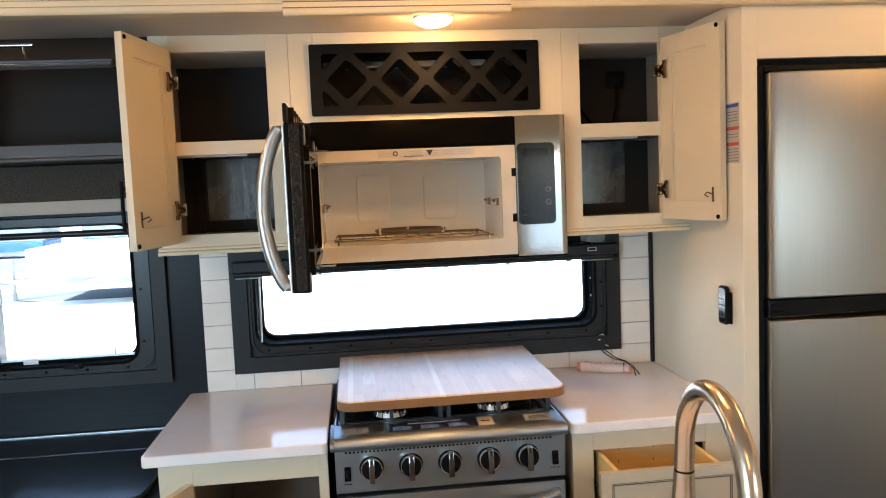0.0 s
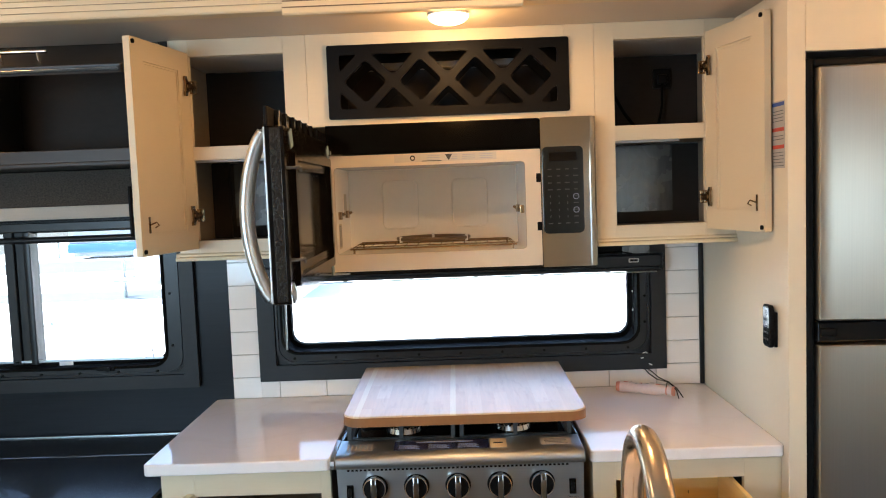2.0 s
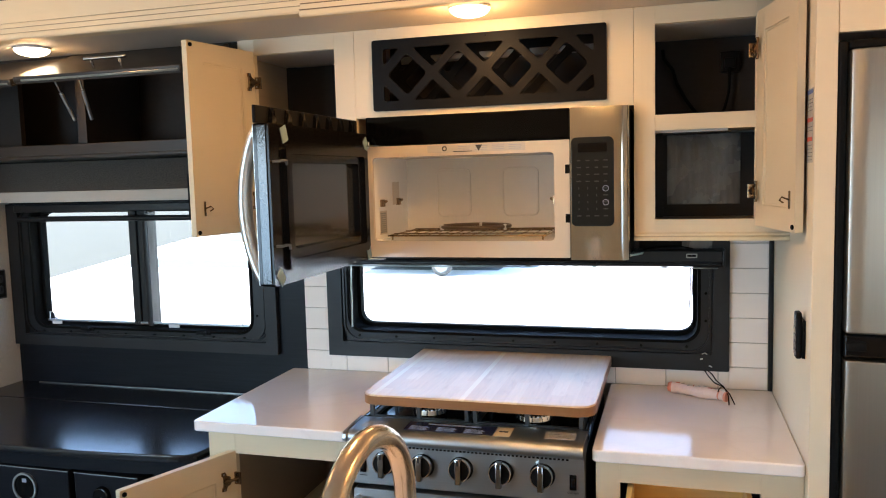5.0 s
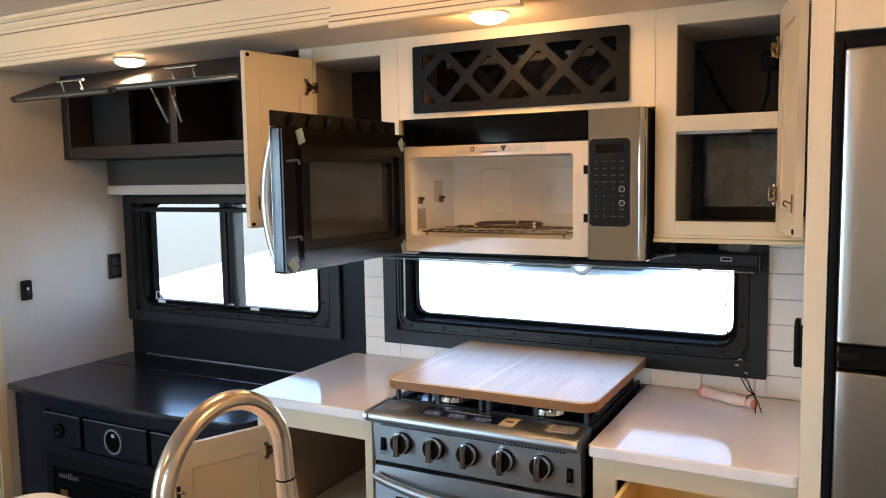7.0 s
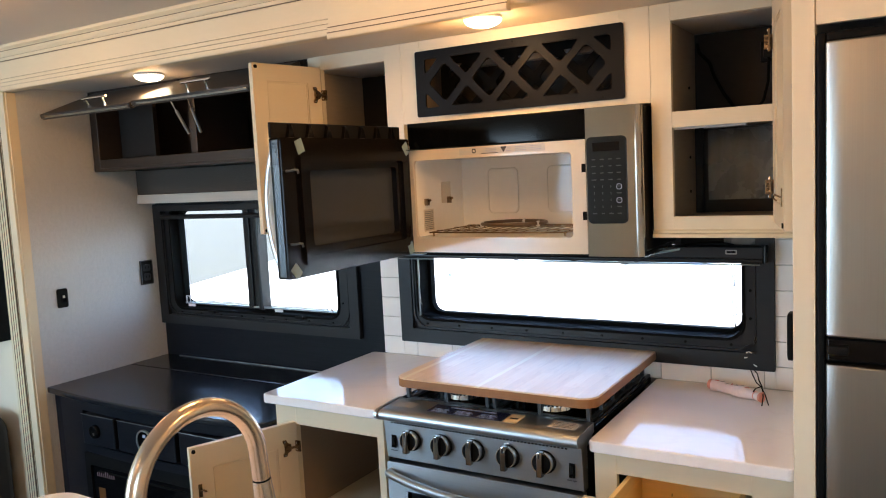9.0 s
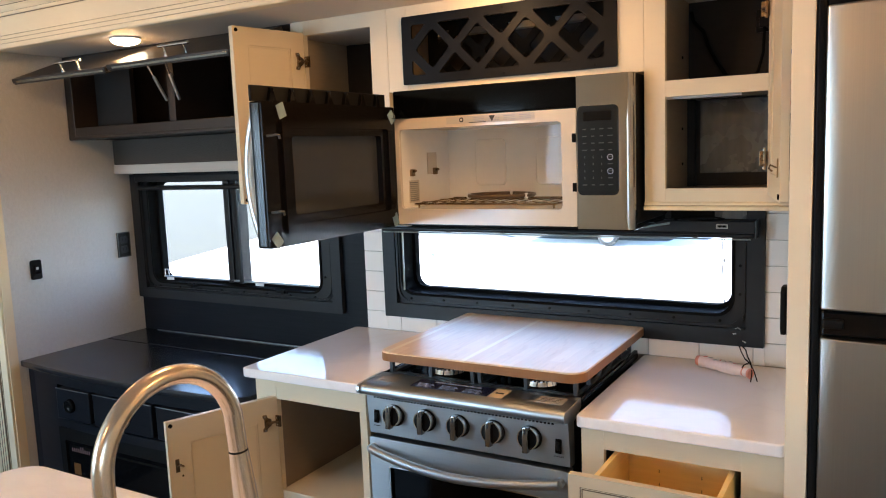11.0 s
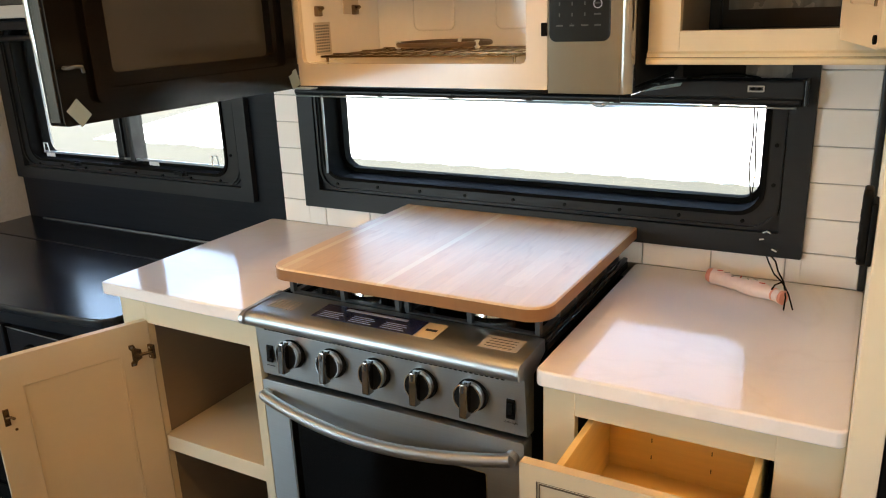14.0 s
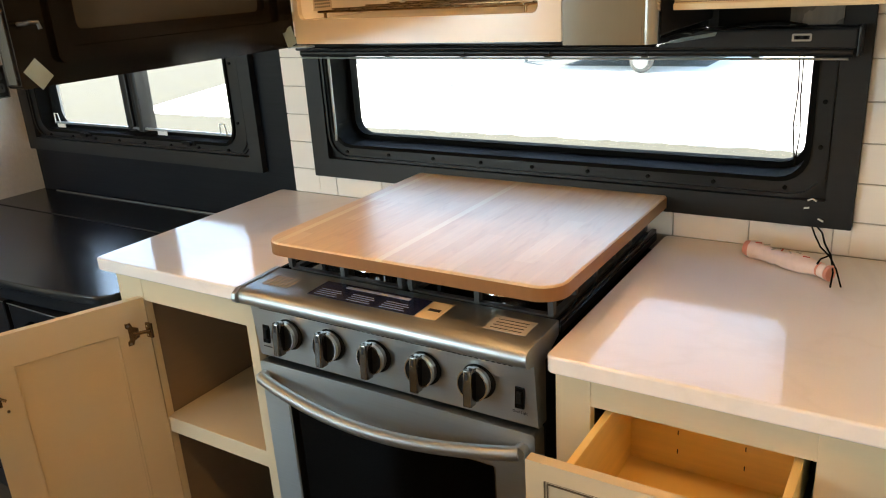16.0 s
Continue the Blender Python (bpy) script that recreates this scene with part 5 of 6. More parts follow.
part("upper_infill", cuboid(0.642, 0.768, WALL - 0.0235, WALL - 0.0205, 1.336, 1.3835, 0.0008), MATTBLACK, win2, "black infill under the cabinet")
part("upper_infill", cuboid(0.7685, 0.856, WALL - 0.0235, WALL - 0.0205, 1.336, 1.3835, 0.0008), SLATEBACK, win2, "slate-grey plywood infill under the cabinet")
# raised blind over the kitchen window
blind = thing("roller_blind", (0.25, WALL - 0.03, 1.28), "black raised blind cassette over the kitchen window", "blind")
part("cassette", cuboid(-0.405, 0.885, WALL - 0.060, WALL - 0.0205, 1.297, 1.333, 0.004), WINFRAME, blind, "black blind cassette")
part("rail", rod((-0.400, WALL - 0.040, 1.290), (0.878, WALL - 0.040, 1.290), 0.0085, None, 14), WINSEAL, blind, "black blind rail")
part("rail_edge", rod((-0.395, WALL - 0.0465, 1.2785), (0.872, WALL - 0.0465, 1.2785), 0.0022, None, 8), STEEL, blind, "bright lower edge")
part("side_wire", rod((-0.326, WALL - 0.026, 1.062), (-0.322, WALL - 0.030, 1.285), 0.0035, None, 8), STEEL, blind, "thin steel guide rod")
part("cord", tube([(0.792, WALL - 0.045, 1.30), (0.794, WALL - 0.03, 1.22), (0.790, WALL - 0.026, 1.15), (0.797, WALL - 0.025, 1.09)], 0.0016, 6), RUBBER, blind, "thin black pull cord")
part("cord", tube([(0.800, WALL - 0.045, 1.30), (0.799, WALL - 0.031, 1.21), (0.803, WALL - 0.026, 1.14), (0.798, WALL - 0.025, 1.075)], 0.0014, 6), RUBBER, blind, "thin black pull cord")
for z in (1.215, 1.155):
    part("cord_bead", disc((0.797, WALL - 0.030, z), "z", 0.0022, 0.006, 10), WHITEPLASTIC, blind, "clear cord bead")
block = part("cord_block", ring(rrect(0.780, 0.812, 1.311, 1.324, 0.002, 3), rrect(0.783, 0.809, 1.314, 1.321, 0.001, 3), WALL - 0.065, WALL - 0.0605), GREYLABEL, blind, "small grey cord block")
for x in (0.790, 0.802):
    part("cord_knot", disc((x, WALL - 0.0625, 1.3174), "y", 0.0034, 0.004, 12), RUBBER, block)
part("end_cap", cuboid(0.8852, 0.891, WALL - 0.062, WALL - 0.0205, 1.284, 1.336, 0.002), WINSEAL, blind, "dark end cap of the cassette")
part("cable", tube([(0.655, WALL - 0.040, 1.3345), (0.70, WALL - 0.046, 1.342), (0.755, WALL - 0.044, 1.345), (0.80, WALL - 0.038, 1.3365)], 0.0022, 8), RUBBER, blind, "thin black cable lying on the cassette")
for i in range(5):
    part("bracket", rod((-0.13 + 0.21 * i, WALL - 0.040, 1.290), (-0.116 + 0.21 * i, WALL - 0.040, 1.290), 0.0105, None, 12), WINSEAL, blind)
# scraps of tape hanging from the oven's underside and on the trim
tape = tagged(part("tape_strip", tube([(0.50, 2.33, 1.3315), (0.54, 2.40, 1.326), (0.60, 2.47, 1.322), (0.655, 2.52, 1.328)], 0.006, 6, False, 0.25), FOAM), "loose strip of pale packing tape under the microwave", "tape")
for pts, r in (([(0.828, WALL - 0.022, 1.010), (0.836, WALL - 0.027, 1.015), (0.843, WALL - 0.023, 1.010)], 0.0018), ([(0.822, WALL - 0.022, 0.994), (0.831, WALL - 0.024, 0.996)], 0.002), ([(0.848, WALL - 0.022, 0.975), (0.858, WALL - 0.024, 0.971)], 0.002)):
    tagged(part("cable_clip", tube(pts, r, 6), WHITEPLASTIC), "small pale cable clip on the window trim", "clip", "cable clips")
# packet and cords on the right worktop
CORAL = material("coral_print", (0.78, 0.30, 0.21), 0.35)
A, B = Vector((0.730, 2.542, TOP + 0.0175)), Vector((0.898, 2.462, TOP + 0.0165))


def packet_piece(u0, u1, n, swell):
    """A stretch of the crumpled packet, u along its length."""
    pts, us = [], np.linspace(u0, u1, n)
    for u in us:
        pts.append(A.lerp(B, u) + Vector((0, 0.003 * math.sin(11 * u), 0.0)))
    bm = tube(pts, lambda k: 0.0155 + swell + 0.002 * math.sin(13 * (u0 + (u1 - u0) * k)), 18, False, 1.0)
    for v in bm.verts:
        c = v.co.copy()
        v.co += Vector((0.0, 0.0016, 0.0022)) * noise.noise((c.x * 60, c.y * 60, c.z * 90))
        v.co.z = max(TOP + 0.0012, v.co.z)
    return bm


packet = tagged(part("plastic_packet", packet_piece(0.07, 0.84, 40, 0.0), PINK), "crumpled pink and white plastic packet on the worktop", "packet")
part("end_cap", packet_piece(0.0, 0.068, 6, -0.0015), CORAL, packet, "red printed end")
part("end_cap", packet_piece(0.842, 0.862, 4, 0.0003), CORAL, packet, "red printed band")
part("end_cap", packet_piece(0.864, 0.93, 6, 0.0), PINK, packet)
part("end_cap", packet_piece(0.932, 0.965, 5, -0.0006), CORAL, packet, "red printed band")
for k in range(7):
    u = 0.16 + 0.09 * k
    c = A.lerp(B, u)
    part("print", moved(cuboid(-0.006, 0.006, -0.0012, 0.0012, 0, 0.0012), Matrix.Translation(c + Vector((0, -0.003 + 0.006 * (k % 2), 0.0165 + 0.002 * math.sin(13 * u)))) @ Matrix.Rotation(0.5 * k, 4, "Z")), RED if k % 3 == 0 else GREYLABEL, packet)
cords = thing("wire_pair", (0.88, 2.50, TOP), "two thin black wires hanging from the window trim to the worktop", "wire")
part("wire", tube([(0.836, WALL - 0.006, 0.957), (0.846, 2.59, 0.944), (0.862, 2.55, 0.934), (0.884, 2.495, 0.937), (0.900, 2.462, 0.925), (0.912, 2.438, 0.9025)], 0.0017, 6), RUBBER, cords)
part("wire", tube([(0.844, WALL - 0.006, 0.957), (0.858, 2.595, 0.948), (0.868, 2.56, 0.938), (0.886, 2.500, 0.936), (0.896, 2.452, 0.922), (0.896, 2.430, 0.9025)], 0.0017, 6), RUBBER, cords)
part("wire", tube([(0.886, 2.500, 0.938), (0.872, 2.478, 0.936), (0.868, 2.465, 0.930)], 0.0017, 6), RUBBER, cords)

# remote in its bracket and warning label on the tall panel
rem = thing("remote_control", (1.022, 2.055, 1.135), "slim black remote control in a wall bracket", "remote control")
part("bracket", cuboid(1.0245, 1.0315, 2.030, 2.080, 1.136, 1.225, 0.002), MATTBLACK, rem)
part("remote_body", slab(rrect(2.031, 2.079, 1.134, 1.242, 0.012, 6), 1.0125, 1.0240, "x", 0.003, 3), MATTBLACK, rem)
part("remote_face", slab(rrect(2.036, 2.074, 1.141, 1.235, 0.008, 5), 1.0117, 1.0124, "x"), TOUCH, rem, "glossy dark front face")
part("keys", join(*[slab(rrect(2.041 + 0.011 * i, 2.047 + 0.011 * i, 1.152 + 0.017 * j, 1.157 + 0.017 * j, 0.002, 3), 1.0110, 1.0116, "x") for i in range(3) for j in range(4)]), KEYINK, rem)
warn = thing("warning_label", (1.031, 2.02, 1.58), "white warning label with blue and red bands on the tall panel", "label")
part("paper", cuboid(1.0308, 1.0316, 1.984, 2.056, 1.583, 1.745), GREYLABEL, warn)
part("blue_band", cuboid(1.0300, 1.0306, 1.986, 2.054, 1.733, 1.742), BLUE, warn)
for z in (1.672, 1.630):
    part("red_band", cuboid(1.0300, 1.0306, 1.986, 2.054, z, z + 0.009), RED, warn)
for z in (1.72, 1.712, 1.704, 1.696, 1.66, 1.652, 1.62, 1.612, 1.604, 1.596, 1.588):
    part("print", cuboid(1.0300, 1.0306, 1.990, 2.050, z, z + 0.0016), KEYINK, warn)


# ---- refrigerator ----
def fridge():
    t = thing("refrigerator", (1.43, 2.25, 0), "two-door stainless refrigerator in a black surround", "refrigerator")
    part("surround", join(cuboid(1.0768, 1.096, 1.953, 2.00, 0.03, 1.838, 0.006, 3), cuboid(1.096, 1.79, 1.953, 2.00, 1.818, 1.838, 0.006, 3), cuboid(1.766, 1.79, 1.953, 2.0, 0.03, 1.818, 0.005)), MATTBLACK, t, "black plastic surround")
    part("body", cuboid(1.0965, 1.765, 1.977, 2.58, 0.03, 1.815), MATTBLACK, t)

    def door_shape(z0, z1):
        pts = [(1.766, 1.975), (1.766, 1.936)]
        n = 24
        for k in range(n + 1):
            u = k / n
            pts.append((1.758 - 0.652 * u, 1.928 - 0.022 * math.sin(math.pi * u)))
        pts += [(1.099, 1.931), (1.0965, 1.938), (1.0965, 1.975)]
        return slab(pts, z0, z1, "z", 0.004, 2)

    part("freezer_door", door_shape(1.214, 1.816), FRIDGE_STEEL, t, "stainless upper door, slightly bowed")
    part("lower_door", door_shape(0.10, 1.156), FRIDGE_STEEL, t, "stainless lower door, slightly bowed")
    part("grip_band", cuboid(1.0965, 1.765, 1.940, 1.976, 1.158, 1.212, 0.006, 3), BLACKPLASTIC, t, "black grip band between the doors")
    part("hinge_cap", cuboid(1.10, 1.14, 1.930, 1.945, 1.176, 1.195, 0.003), MATTBLACK, t)
    part("foot", cuboid(1.11, 1.75, 1.97, 2.55, 0.0, 0.03), MATTBLACK, t)
    t.location.y += 0.018


fridge()


# ---- black media console ----
def console():
    t = thing("media_console", (-1.17, 2.3, 0), "black wood-grain media console with a bowed top and built-in fireplace", "console")
    def bow(x, y0=1.958):
        u = (x + 1.175) / 0.60
        return y0 + 0.040 * u * u

    xs = np.linspace(-1.797, -0.66, 24)
    outline = [(x, bow(x)) for x in xs] + [(-0.61, 1.997), (-0.585, 2.02), (-0.578, 2.06), (-0.578, 2.40), (-1.797, 2.40)]
    part("top", slab(outline, 0.768, 0.792, "z", 0.004, 3), BLACKTOP, t, "black satin console top")
    part("rear_top", cuboid(-1.797, -0.54, 2.403, WALL - 0.001, 0.768, 0.7925, 0.003), BLACKTOP, t)
    part("seam_strip", cuboid(-1.70, -0.56, WALL - 0.018, WALL - 0.012, 0.793, 0.796), STEEL, t, "thin bright edge strip")
    # cabinet front, bowed, with a recess for the sound modules
    def front(z0, z1, dy, x0=-1.745, x1=-0.60):
        f = [(x, bow(x, 1.985) + dy) for x in np.linspace(x0, x1, 18)]
        return slab(f + [(x1, 2.2), (x0, 2.2)], z0, z1, "z")

    part("front_rail", front(0.722, 0.7675, 0.0), BLACKWOOD, t)
    part("front_stile", front(0.03, 0.7218, 0.0, -1.745, -1.575), BLACKWOOD, t)
    part("front_stile", front(0.03, 0.7218, 0.0, -0.725, -0.60), BLACKWOOD, t)
    part("shelf_ledge", front(0.556, 0.590, -0.004, -1.5745, -0.7255), BLACKWOOD, t)
    part("recess_back", cuboid(-1.574, -0.726, 2.06, 2.07, 0.592, 0.72), RUBBER, t)
    part("base", front(0.03, 0.10, 0.0, -1.5745, -0.7255), BLACKWOOD, t)
    part("carcass", join(cuboid(-1.796, -1.746, 2.03, 2.61, 0.0, 0.767), cuboid(-1.745, -0.60, 2.21, 2.61, 0.0, 0.767), cuboid(-0.599, -0.54, 2.05, 2.61, 0.0, 0.767)), BLACKWOOD, t)
    for x0, x1, kind in ((-1.548, -1.352, 0), (-1.330, -1.008, 1), (-0.986, -0.760, 0)):
        m = part("sound_module", cuboid(x0, x1, 1.978, 2.05, 0.597, 0.717, 0.004), BLACKWOOD, t, "black sound-system module")
        c = (x0 + x1) / 2
        if kind == 0:
            part("dial", join(rod((c - 0.010, 1.977, 0.657), (c - 0.010, 1.962, 0.657), 0.028, 0.025, 28, 0.002)), BLACKPLASTIC, m, "glossy black rotary dial")
            part("dial_mark", disc((c - 0.004, 1.9612, 0.650), "y", 0.006, 0.002, 12), CHROME, m)
        else:
            part("badge_ring", ring(rrect(c - 0.044, c + 0.044, 0.612, 0.702, 0.043, 8), rrect(c - 0.038, c + 0.038, 0.618, 0.696, 0.037, 8), 1.970, 1.9775), STEEL, m, "chrome oval ring")
            part("badge", slab(rrect(c - 0.038, c + 0.038, 0.618, 0.696, 0.037, 8), 1.9735, 1.9775, "y"), BLACKPLASTIC, m)
            part("badge_mark", cuboid(c - 0.008, c + 0.008, 1.9725, 1.9733, 0.672, 0.684), PALEINK, m)
        part("top_edge", cuboid(x0, x1, 1.976, 1.9785, 0.7165, 0.7185), STEEL, m)
    fp = part("fireplace", cuboid(-1.57, -0.73, 2.000, 2.05, 0.102, 0.554, 0.003), BLACKPLASTIC, t, "black glass electric fireplace")
    part("fireplace_frame", ring(rrect(-1.573, -0.727, 0.101, 0.555, 0.004, 3), rrect(-1.54, -0.76, 0.14, 0.505, 0.004, 3), 1.992, 1.9995), MATTBLACK, fp)
    part("vent_bar", cuboid(-1.50, -0.80, 1.9985, 2.0, 0.478, 0.486), RUBBER, fp)
    pinkink = material("pink_print", (0.16, 0.10, 0.11), 0.5)
    part("sticker_print", join(*[cuboid(-1.500 + 0.0125 * i, -1.495 + 0.0125 * i, 1.9905, 1.9916, 0.466, 0.481 + 0.008 * (i in (4, 5))) for i in range(9)]), pinkink, fp, "pink lettering strokes on the glass")
    part("sticker", cuboid(-1.51, -1.47, 1.9985, 1.9996, 0.37, 0.415), material("orange_film", (0.12, 0.05, 0.012), 0.4), fp, "small orange sticker")


console()


# ---- black overhead cabinet with lifted flaps ----
def overhead():
    t = thing("overhead_cabinet", (-1.18, 2.46, 1.665), "espresso overhead cabinet with both flap doors lifted open", "cabinet")
    x0, x1, f = -1.797, -0.5575, 2.312
    part("side_panel", cuboid(x0, x0 + 0.045, f, WALL - 0.002, 1.666, 2.008, 0.002), ESPRESSO, t)
    part("side_panel", cuboid(x1 - 0.02, x1, f, WALL - 0.002, 1.666, 2.008, 0.002), ESPRESSO, t)
    part("bottom_rail", cuboid(x0 + 0.0452, x1 - 0.0202, f + 0.0005, f + 0.022, 1.667, 1.716, 0.002), ESPRESSO, t)
    part("rail_lip", cuboid(x0 + 0.0452, x1 - 0.0202, f - 0.006, f + 0.0003, 1.668, 1.680, 0.002), ESPRESSO, t)
    part("bottom_panel", cuboid(x0 + 0.0452, x1 - 0.0202, f + 0.0225, WALL - 0.002, 1.668, 1.684), ESPRESSO, t)
    part("top_rail", cuboid(x0 + 0.0452, x1 - 0.0202, f + 0.0005, f + 0.022, 1.975, 2.008, 0.002), ESPRESSO, t)
    part("divider", cuboid(-1.178, -1.142, f + 0.0008, WALL - 0.02, 1.7162, 1.9748, 0.001), ESPRESSO, t)
    part("back_panel", cuboid(x0 + 0.0452, x1 - 0.0202, WALL - 0.014, WALL - 0.002, 1.685, 2.008), DARKBACK, t)
    part("inner_panel", cuboid(-1.745, -1.52, 2.42, 2.44, 1.685, 1.974), DARKBACK, t)
    for a, b, tilt, lift in ((-1.715, -1.168, 0.0, 0.0), (-1.160, -0.574, 0.0, 0.006)):
        hinge = Vector((0, f - 0.003, 1.984 + lift))
        d = Vector((0, 2.040 - hinge.y, 1.880 + lift - hinge.z))
        L, ang = d.length, math.atan2(-d.z, -d.y)
        m = Matrix.Translation(hinge) @ Matrix.Rotation(ang, 4, "X")
        # local: flap runs along -y from the hinge, underside at z = 0
        fl = part("flap_door", moved(slab(rrect(a, b, -L, -0.012, 0.006, 4), 0.0, 0.018, "z", 0.003), m), ESPRESSO, t, "espresso flap door lifted open")
        part("flap_edge", moved(cuboid(a + 0.03, b - 0.01, -L - 0.0012, -L + 0.003, 0.002, 0.010, 0.0008), m), DARKCHROME, fl, "dull metal edge banding")
        part("flap_frame", moved(ring(rrect(a + 0.004, b - 0.004, -L + 0.004, -0.020, 0.004, 3), rrect(a + 0.055, b - 0.055, -L + 0.055, -0.070, 0.002, 3), -0.005, -0.0002, "z"), m), ESPRESSO, fl)
        hx = -1.393 if a < -1.5 else -0.840
        hnd = part("handle", moved(rod((hx - 0.072, -L + 0.035, 0.048), (hx + 0.072, -L + 0.035, 0.048), 0.005, None, 12, 0.001), m), CHROME, fl, "satin chrome bar handle")
        for k in (-0.048, 0.048):
            part("foot", moved(rod((hx + k, -L + 0.035, 0.018), (hx + k, -L + 0.035, 0.048), 0.0045, None, 10), m), CHROME, hnd)
        p0 = m @ Vector((-1.200 if a < -1.5 else -1.096, -0.088, 0))
        p1 = Vector((-1.190 if a < -1.5 else -1.122, f + 0.006, 1.794))
        mid = p0.lerp(p1, 0.45)
        st = part("strut", rod(p0, mid, 0.0035, None, 10), CHROME, fl, "chrome gas strut")
        part("strut_body", rod(mid, p1, 0.006, None, 12), STEEL, st)


overhead()
val = thing("window_valance", (-1.2, 2.55, 1.515), "charcoal woven valance with a pale lower edge above the window", "valance")
part("board", cuboid(-1.797, -0.5585, 2.520, 2.535, 1.556, 1.665, 0.002), FABRIC, val, "charcoal woven fabric board")
part("edge", cuboid(-1.797, -0.5585, 2.514, 2.600, 1.515, 1.5555, 0.002), material("pale_grey_shade_cloth", (0.46, 0.42, 0.37), 0.7, grain=(300, 300, 300), vary=0.1), val, "pale grey folded shade")

# wall plates on the grey wall
pl = thing("power_outlet", (-1.797, 2.53, 1.14), "black double power outlet on the grey wall", "outlet")
part("plate", cuboid(-1.7995, -1.793, 2.498, 2.564, 1.140, 1.253, 0.002), MATTBLACK, pl)
part("rim", ring(rrect(2.498, 2.564, 1.140, 1.253, 0.004, 3), rrect(2.502, 2.560, 1.144, 1.249, 0.003, 3), -1.7928, -1.7915, "x"), KEYINK, pl, "paler raised rim")
for z in (1.175, 1.218):
    s = part("socket", slab(rrect(2.512, 2.550, z - 0.016, z + 0.016, 0.008, 4), -1.7929, -1.7905, "x"), WINFRAME, pl)
    part("slot", join(cuboid(-1.7905, -1.7895, 2.521, 2.5235, z - 0.004, z + 0.008), cuboid(-1.7905, -1.7895, 2.539, 2.5415, z - 0.004, z + 0.008)), RUBBER, s)
sw = thing("light_switch", (-1.797, 2.105, 1.106), "black rocker light switch on the grey wall", "switch")
part("plate", slab(rrect(2.082, 2.130, 1.106, 1.186, 0.008, 4), -1.7995, -1.793, "x", 0.002), MATTBLACK, sw)
part("rocker", cuboid(-1.793, -1.786, 2.096, 2.116, 1.130, 1.162, 0.002), BLACKPLASTIC, sw)
part("rocker_mark", cuboid(-1.7862, -1.7852, 2.101, 2.111, 1.147, 1.158), GREYLABEL, sw)

# dark pieces beyond the post
tv = thing("wall_cupboard", (-2.3, 1.93, 1.0), "tall black cupboard front on the wall beyond the post", "cupboard")
part("body", cuboid(-2.75, -1.965, 1.90, 1.974, 0.985, 1.90, 0.004), BLACKWOOD, tv)
part("door", cuboid(-2.73, -1.985, 1.888, 1.8995, 1.0, 1.885, 0.003), BLACKWOOD, tv)
arm = thing("armchair", (-2.35, 1.5, 0), "black leatherette armchair beside the slide-out post", "armchair")
part("arm", slab(rrect(1.20, 1.93, 0.06, 0.70, 0.09, 6), -2.16, -1.975, "x", 0.03, 3), LEATHER, arm)
part("seat", cuboid(-2.72, -2.165, 1.22, 1.80, 0.06, 0.46, 0.04, 3), LEATHER, arm)
part("backrest", cuboid(-2.72, -2.165, 1.78, 1.96, 0.40, 0.93, 0.05, 3), LEATHER, arm)
part("recline_button", disc((-1.972, 1.62, 0.48), "x", 0.018, 0.006, 20), CHROME, arm)
part("plinth", cuboid(-2.70, -2.0, 1.25, 1.90, 0.0, 0.06), RUBBER, arm)

# ---- island with tap ----
isl = thing("kitchen_island", (0.15, 0.85, 0), "cream kitchen island with a white solid worktop", "island")
part("island_top", slab(rrect(-0.465, 0.70, 0.50, 1.212, 0.07, 8), TOP - 0.03, TOP, "z", 0.004, 3), QUARTZ, isl, "white solid worktop with rounded corners")
part("island_body", cuboid(-0.42, 0.66, 0.54, 1.17, 0.0, TOP - 0.031, 0.003), CREAM, isl)


def tap():
    base, tip = Vector((0.4155, 0.782, TOP)), Vector((0.4290, 0.986, 1.160))
    t = thing("kitchen_tap", tuple(base), "brushed nickel gooseneck pull-down kitchen tap", "tap")
    u = Vector((tip.x - base.x, tip.y - base.y, 0)).normalized()
    R, cz = 0.101, 1.192
    mid = base + u * R
    up = Vector((0, 0, 1))
    pts = [base + up * (0.03 + (cz - TOP - 0.03) * k / 8) for k in range(9)]
    pts += [Vector((mid.x, mid.y, cz)) - u * R * math.cos(radians(a)) + up * R * math.sin(radians(a)) for a in range(6, 169, 6)] + [tip]
    part("base", join(rod(base, base + up * 0.008, 0.030, None, 36, 0.002), rod(base + up * 0.008, base + up * 0.06, 0.022, 0.015, 32)), NICKEL, t)
    part("spout", tube(pts, 0.0132, 24), NICKEL, t, "brushed nickel gooseneck spout")
    d = (u * 0.10 - up).normalized()
    part("joint_ring", rod(tip, tip + d * 0.0026, 0.0134, None, 24), MATTBLACK, t)
    part("spray_head", join(rod(tip + d * 0.0026, tip + d * 0.075, 0.0138, 0.0172, 28), rod(tip + d * 0.075, tip + d * 0.092, 0.0172, 0.016, 28, 0.002)), NICKEL, t, "brushed nickel pull-down spray head")
    part("lever", join(rod(base + up * 0.04, base + Vector((0.04, 0, 0.045)), 0.009, None, 16), rod(base + Vector((0.04, 0, 0.045)), base + Vector((0.10, -0.01, 0.08)), 0.006, 0.005, 14)), NICKEL, t)


tap()

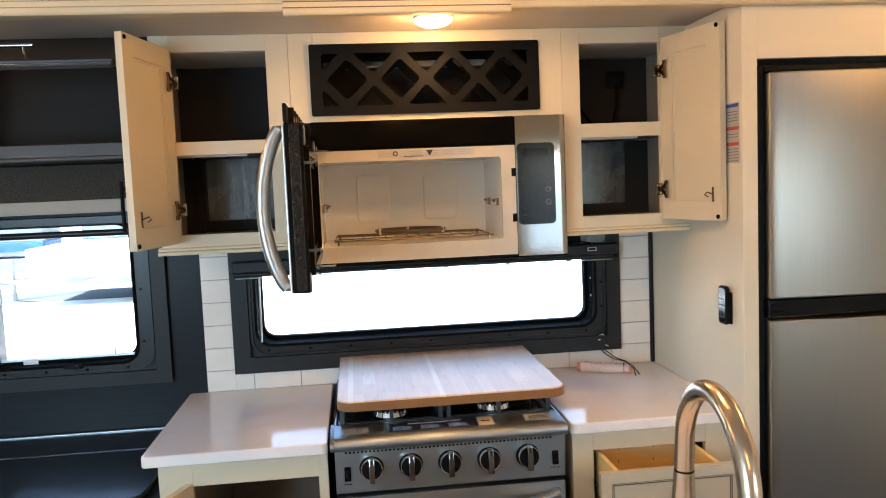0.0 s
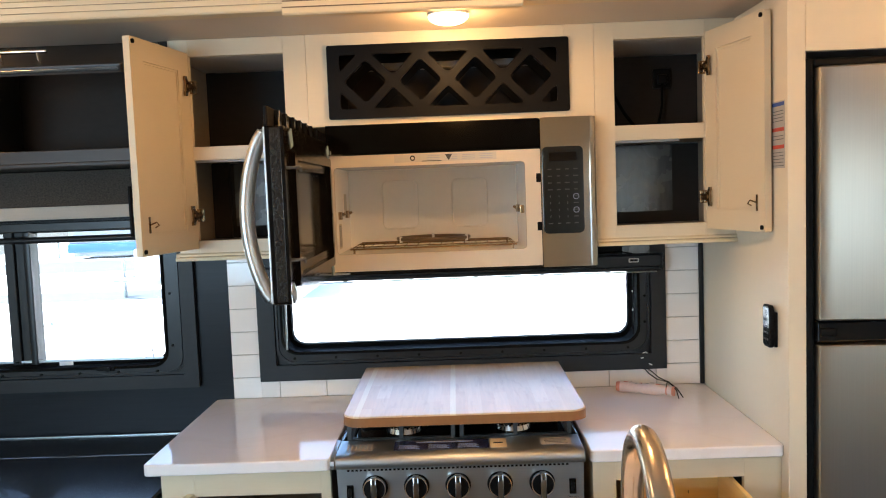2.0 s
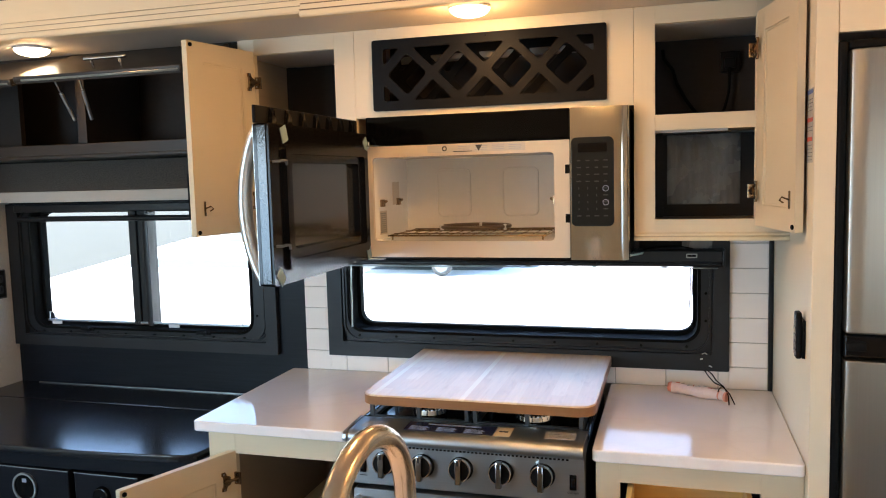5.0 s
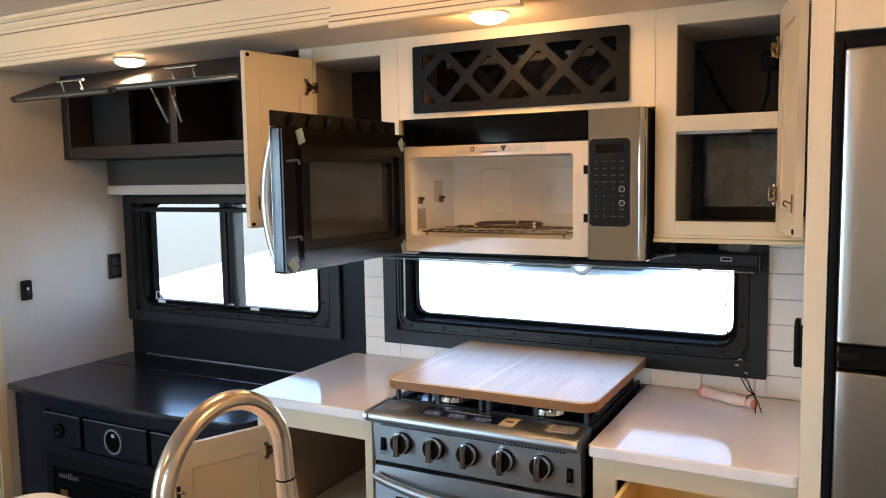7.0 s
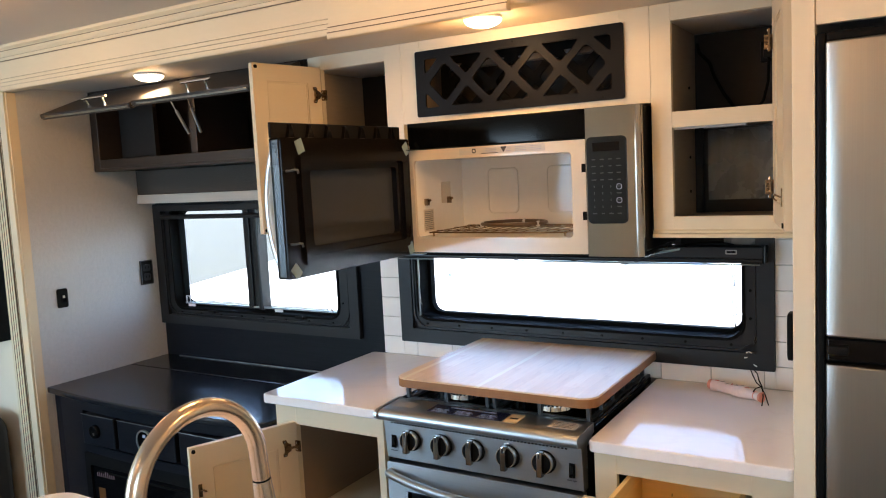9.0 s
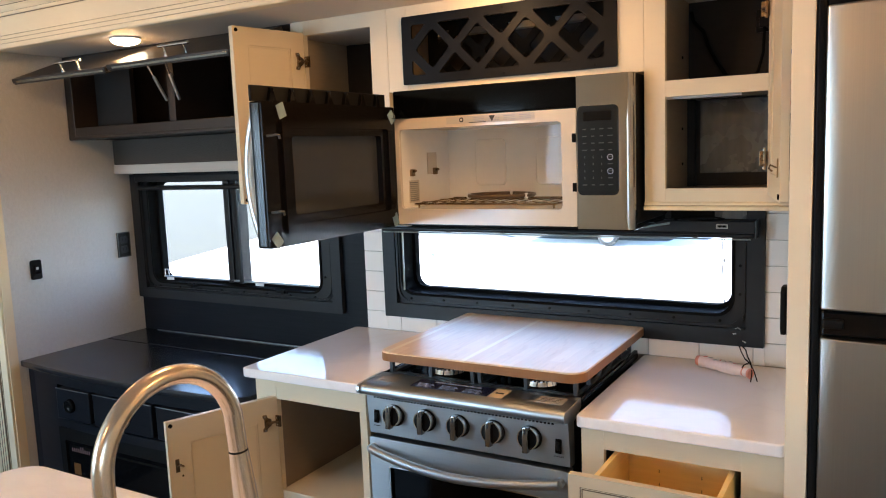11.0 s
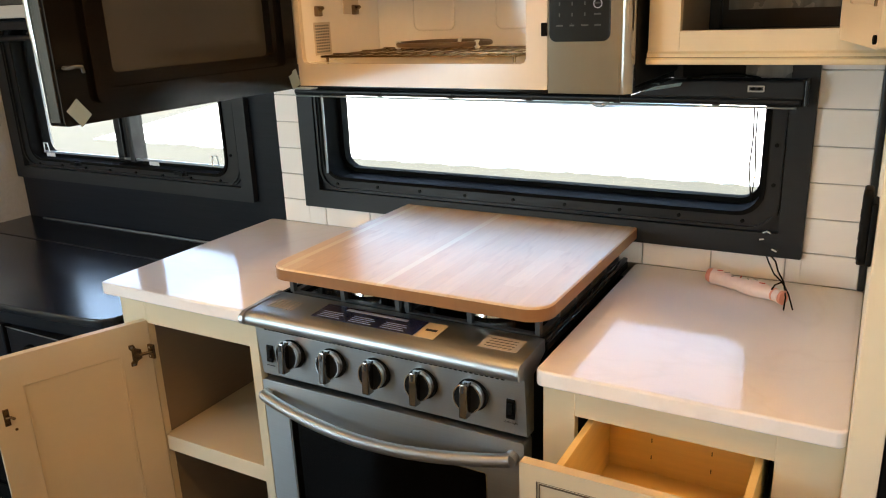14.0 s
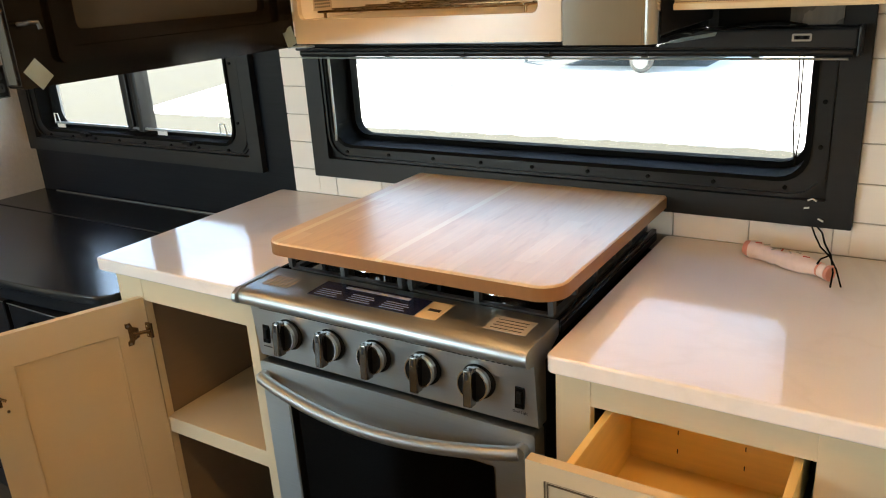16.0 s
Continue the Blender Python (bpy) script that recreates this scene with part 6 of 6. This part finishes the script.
# ---- outdoors ----
GZ = -1.0
gr = bmesh.new()
bmesh.ops.create_grid(gr, x_segments=8, y_segments=8, size=900)
structure("ground", moved(gr, Matrix.Translation((0, 0, GZ))), ASPHALT, "sun-bleached asphalt yard", "ground", False)
random.seed(11)
broken = [(-13.9 + 0.16 * k, 11.85 + 0.05 * math.sin(0.11 * k) + random.uniform(-0.06, 0.06)) for k in range(90)]
structure("pavement", slab(broken + [(60, 11.9), (60, 62), (-31.5, 62)], GZ - 0.1, GZ + 0.02), CONCRETE, "pale concrete apron in full sun", "pavement", False)
# the nearer strip is the trailer's shadow, laid as a coloured slab
structure("road", cuboid(-16.8, -3.7, 20.3, 22.5, GZ - 0.05, GZ + 0.026), LANE_AND_SHADE, "blue-grey band for tarmac and shade on the concrete", "road", False)
structure("road", cuboid(-20, 60, 29.1, 34.9, GZ - 0.05, GZ + 0.026), LANE_AND_SHADE, "blue-grey band for tarmac and shade on the concrete", "road", False)


def trailer(x0, x1, y0, y1, zb, h, mat, label, wheels=True):
    t = thing("trailer", ((x0 + x1) / 2, (y0 + y1) / 2, GZ + 0.02), label, "trailer", "parked trailers")
    part("body", cuboid(x0, x1, y0, y1, GZ + zb, GZ + zb + h, 0.05), mat, t)
    part("chassis", cuboid(x0 + 0.2, x1 - 0.2, y0 + 0.2, y1 - 0.2, GZ + zb - 0.2, GZ + zb - 0.005), TRAILERGREY, t)
    part("drawbar", join(rod((x0 - 1.3, (y0 + y1) / 2, GZ + 0.5), (x0 + 0.3, y0 + 0.4, GZ + zb - 0.1), 0.06, None, 8), rod((x0 - 1.3, (y0 + y1) / 2, GZ + 0.5), (x0 + 0.3, y1 - 0.4, GZ + zb - 0.1), 0.06, None, 8), rod((x0 - 1.0, (y0 + y1) / 2, GZ + 0.02), (x0 - 1.0, (y0 + y1) / 2, GZ + 1.1), 0.05, None, 8)), TRAILERGREY, t)
    if wheels:
        for yy in (y0 - 0.06, y1 + 0.06):
            xc = x1 - 1.4
            w = part("wheel", disc((xc, yy, GZ + 0.30), "y", 0.27, 0.20, 28, 0.03), TYRE, t, "trailer wheel")
            part("rim", disc((xc, yy, GZ + 0.30), "y", 0.18, 0.225, 20, 0.01), TRAILERGREY, w, "pale grey rim")
    return t


low = trailer(-7.75, -3.5, 19.15, 22.6, 0.70, 0.72, TRAILERWHITE, "low white trailer parked on the concrete")
part("post", cuboid(-7.45, -7.05, 20.7, 21.1, GZ + 1.425, GZ + 3.2, 0.03), TRAILERWHITE, low, "white upright post")
part("ramp_bar", rod((-6.9, 19.05, GZ + 0.45), (-4.6, 19.05, GZ + 0.95), 0.06, None, 10), TRAILERGREY, low, "grey steel ramp bar")
for bx0, bx1 in ((-17.9, -13.7), (-13.0, -4.0)):
    blue = trailer(bx0, bx1, 36.0, 38.3, 0.34, 0.42, TRAILERBLUE, "blue-skirted trailer at the back of the yard", False)
    part("upper_body", cuboid(bx0 + 0.05, bx1 - 0.05, 36.05, 38.25, GZ + 0.765, GZ + 2.6, 0.04), TRAILERGREY, blue, "grey upper body")
stub = thing("ground_stub", (-8.4, 16.3, GZ + 0.02), "small dark stub pipe standing in the concrete", "pipe")
part("pipe", rod((-8.4, 16.3, GZ + 0.02), (-8.4, 16.3, GZ + 0.10), 0.03, None, 10), TRAILERGREY, stub)
part("plate", cuboid(-8.7, -8.1, 16.2, 16.4, GZ + 0.02, GZ + 0.035), TRAILERGREY, stub)

# ---- backsplash tiles ----
splash = structure("backsplash", cuboid(-0.5145, 1.0315, WALL + 0.0005, WALL + 0.0115, TOP + 0.0005, 1.045), GROUT, "grouted bed of the white tile backsplash", "wall")
part("grout_bed", join(cuboid(-0.5145, -0.375, WALL + 0.0005, WALL + 0.0115, 1.0455, 1.52), cuboid(0.865, 1.0315, WALL + 0.0005, WALL + 0.0115, 1.0455, 1.52)), GROUT, splash)
PITCH, ROW, JOINT = 0.1545, 0.0762, 0.0022
tile_mesh = {}


def tile(x0, x1, z0, z1):
    key = (round(x1 - x0, 4), round(z1 - z0, 4))
    if key not in tile_mesh:
        bm = cuboid(0, key[0], 0, 0.0065, 0, key[1], 0.0012, 1)
        me = bpy.data.meshes.new("tile")
        bm.to_mesh(me)
        bm.free()
        me.materials.append(TILE)
        tile_mesh[key] = me
    ob = new("tile", tile_mesh[key])
    ob.parent = splash
    ob.location = (x0, WALL - 0.0058, z0)


for r in range(8):
    z0, z1 = max(0.9008, 0.8945 + ROW * r), 0.8945 + ROW * (r + 1) - JOINT
    for c in range(10):
        x0, x1 = -0.5135 + PITCH * c, -0.5135 + PITCH * (c + 1) - JOINT
        x1 = min(x1, 1.0172)
        spans = [(x0, x1)]
        if z1 > 0.956 and z0 < 1.348:
            spans = [(a, b) for a, b in ((x0, min(x1, -0.4205)), (max(x0, 0.907), x1)) if b - a > 0.004]
            if z0 < 0.956:
                a, b = max(x0, -0.4205), min(x1, 0.907)
                if b - a > 0.004:
                    tile(a, b, z0, 0.956)
        if 1.348 <= z0:
            spans = [(a, b) for a, b in ((x0, min(x1, -0.16)), (max(x0, 0.907), x1)) if b - a > 0.004]
        for a, b in spans:
            tile(a, b, z0, z1)
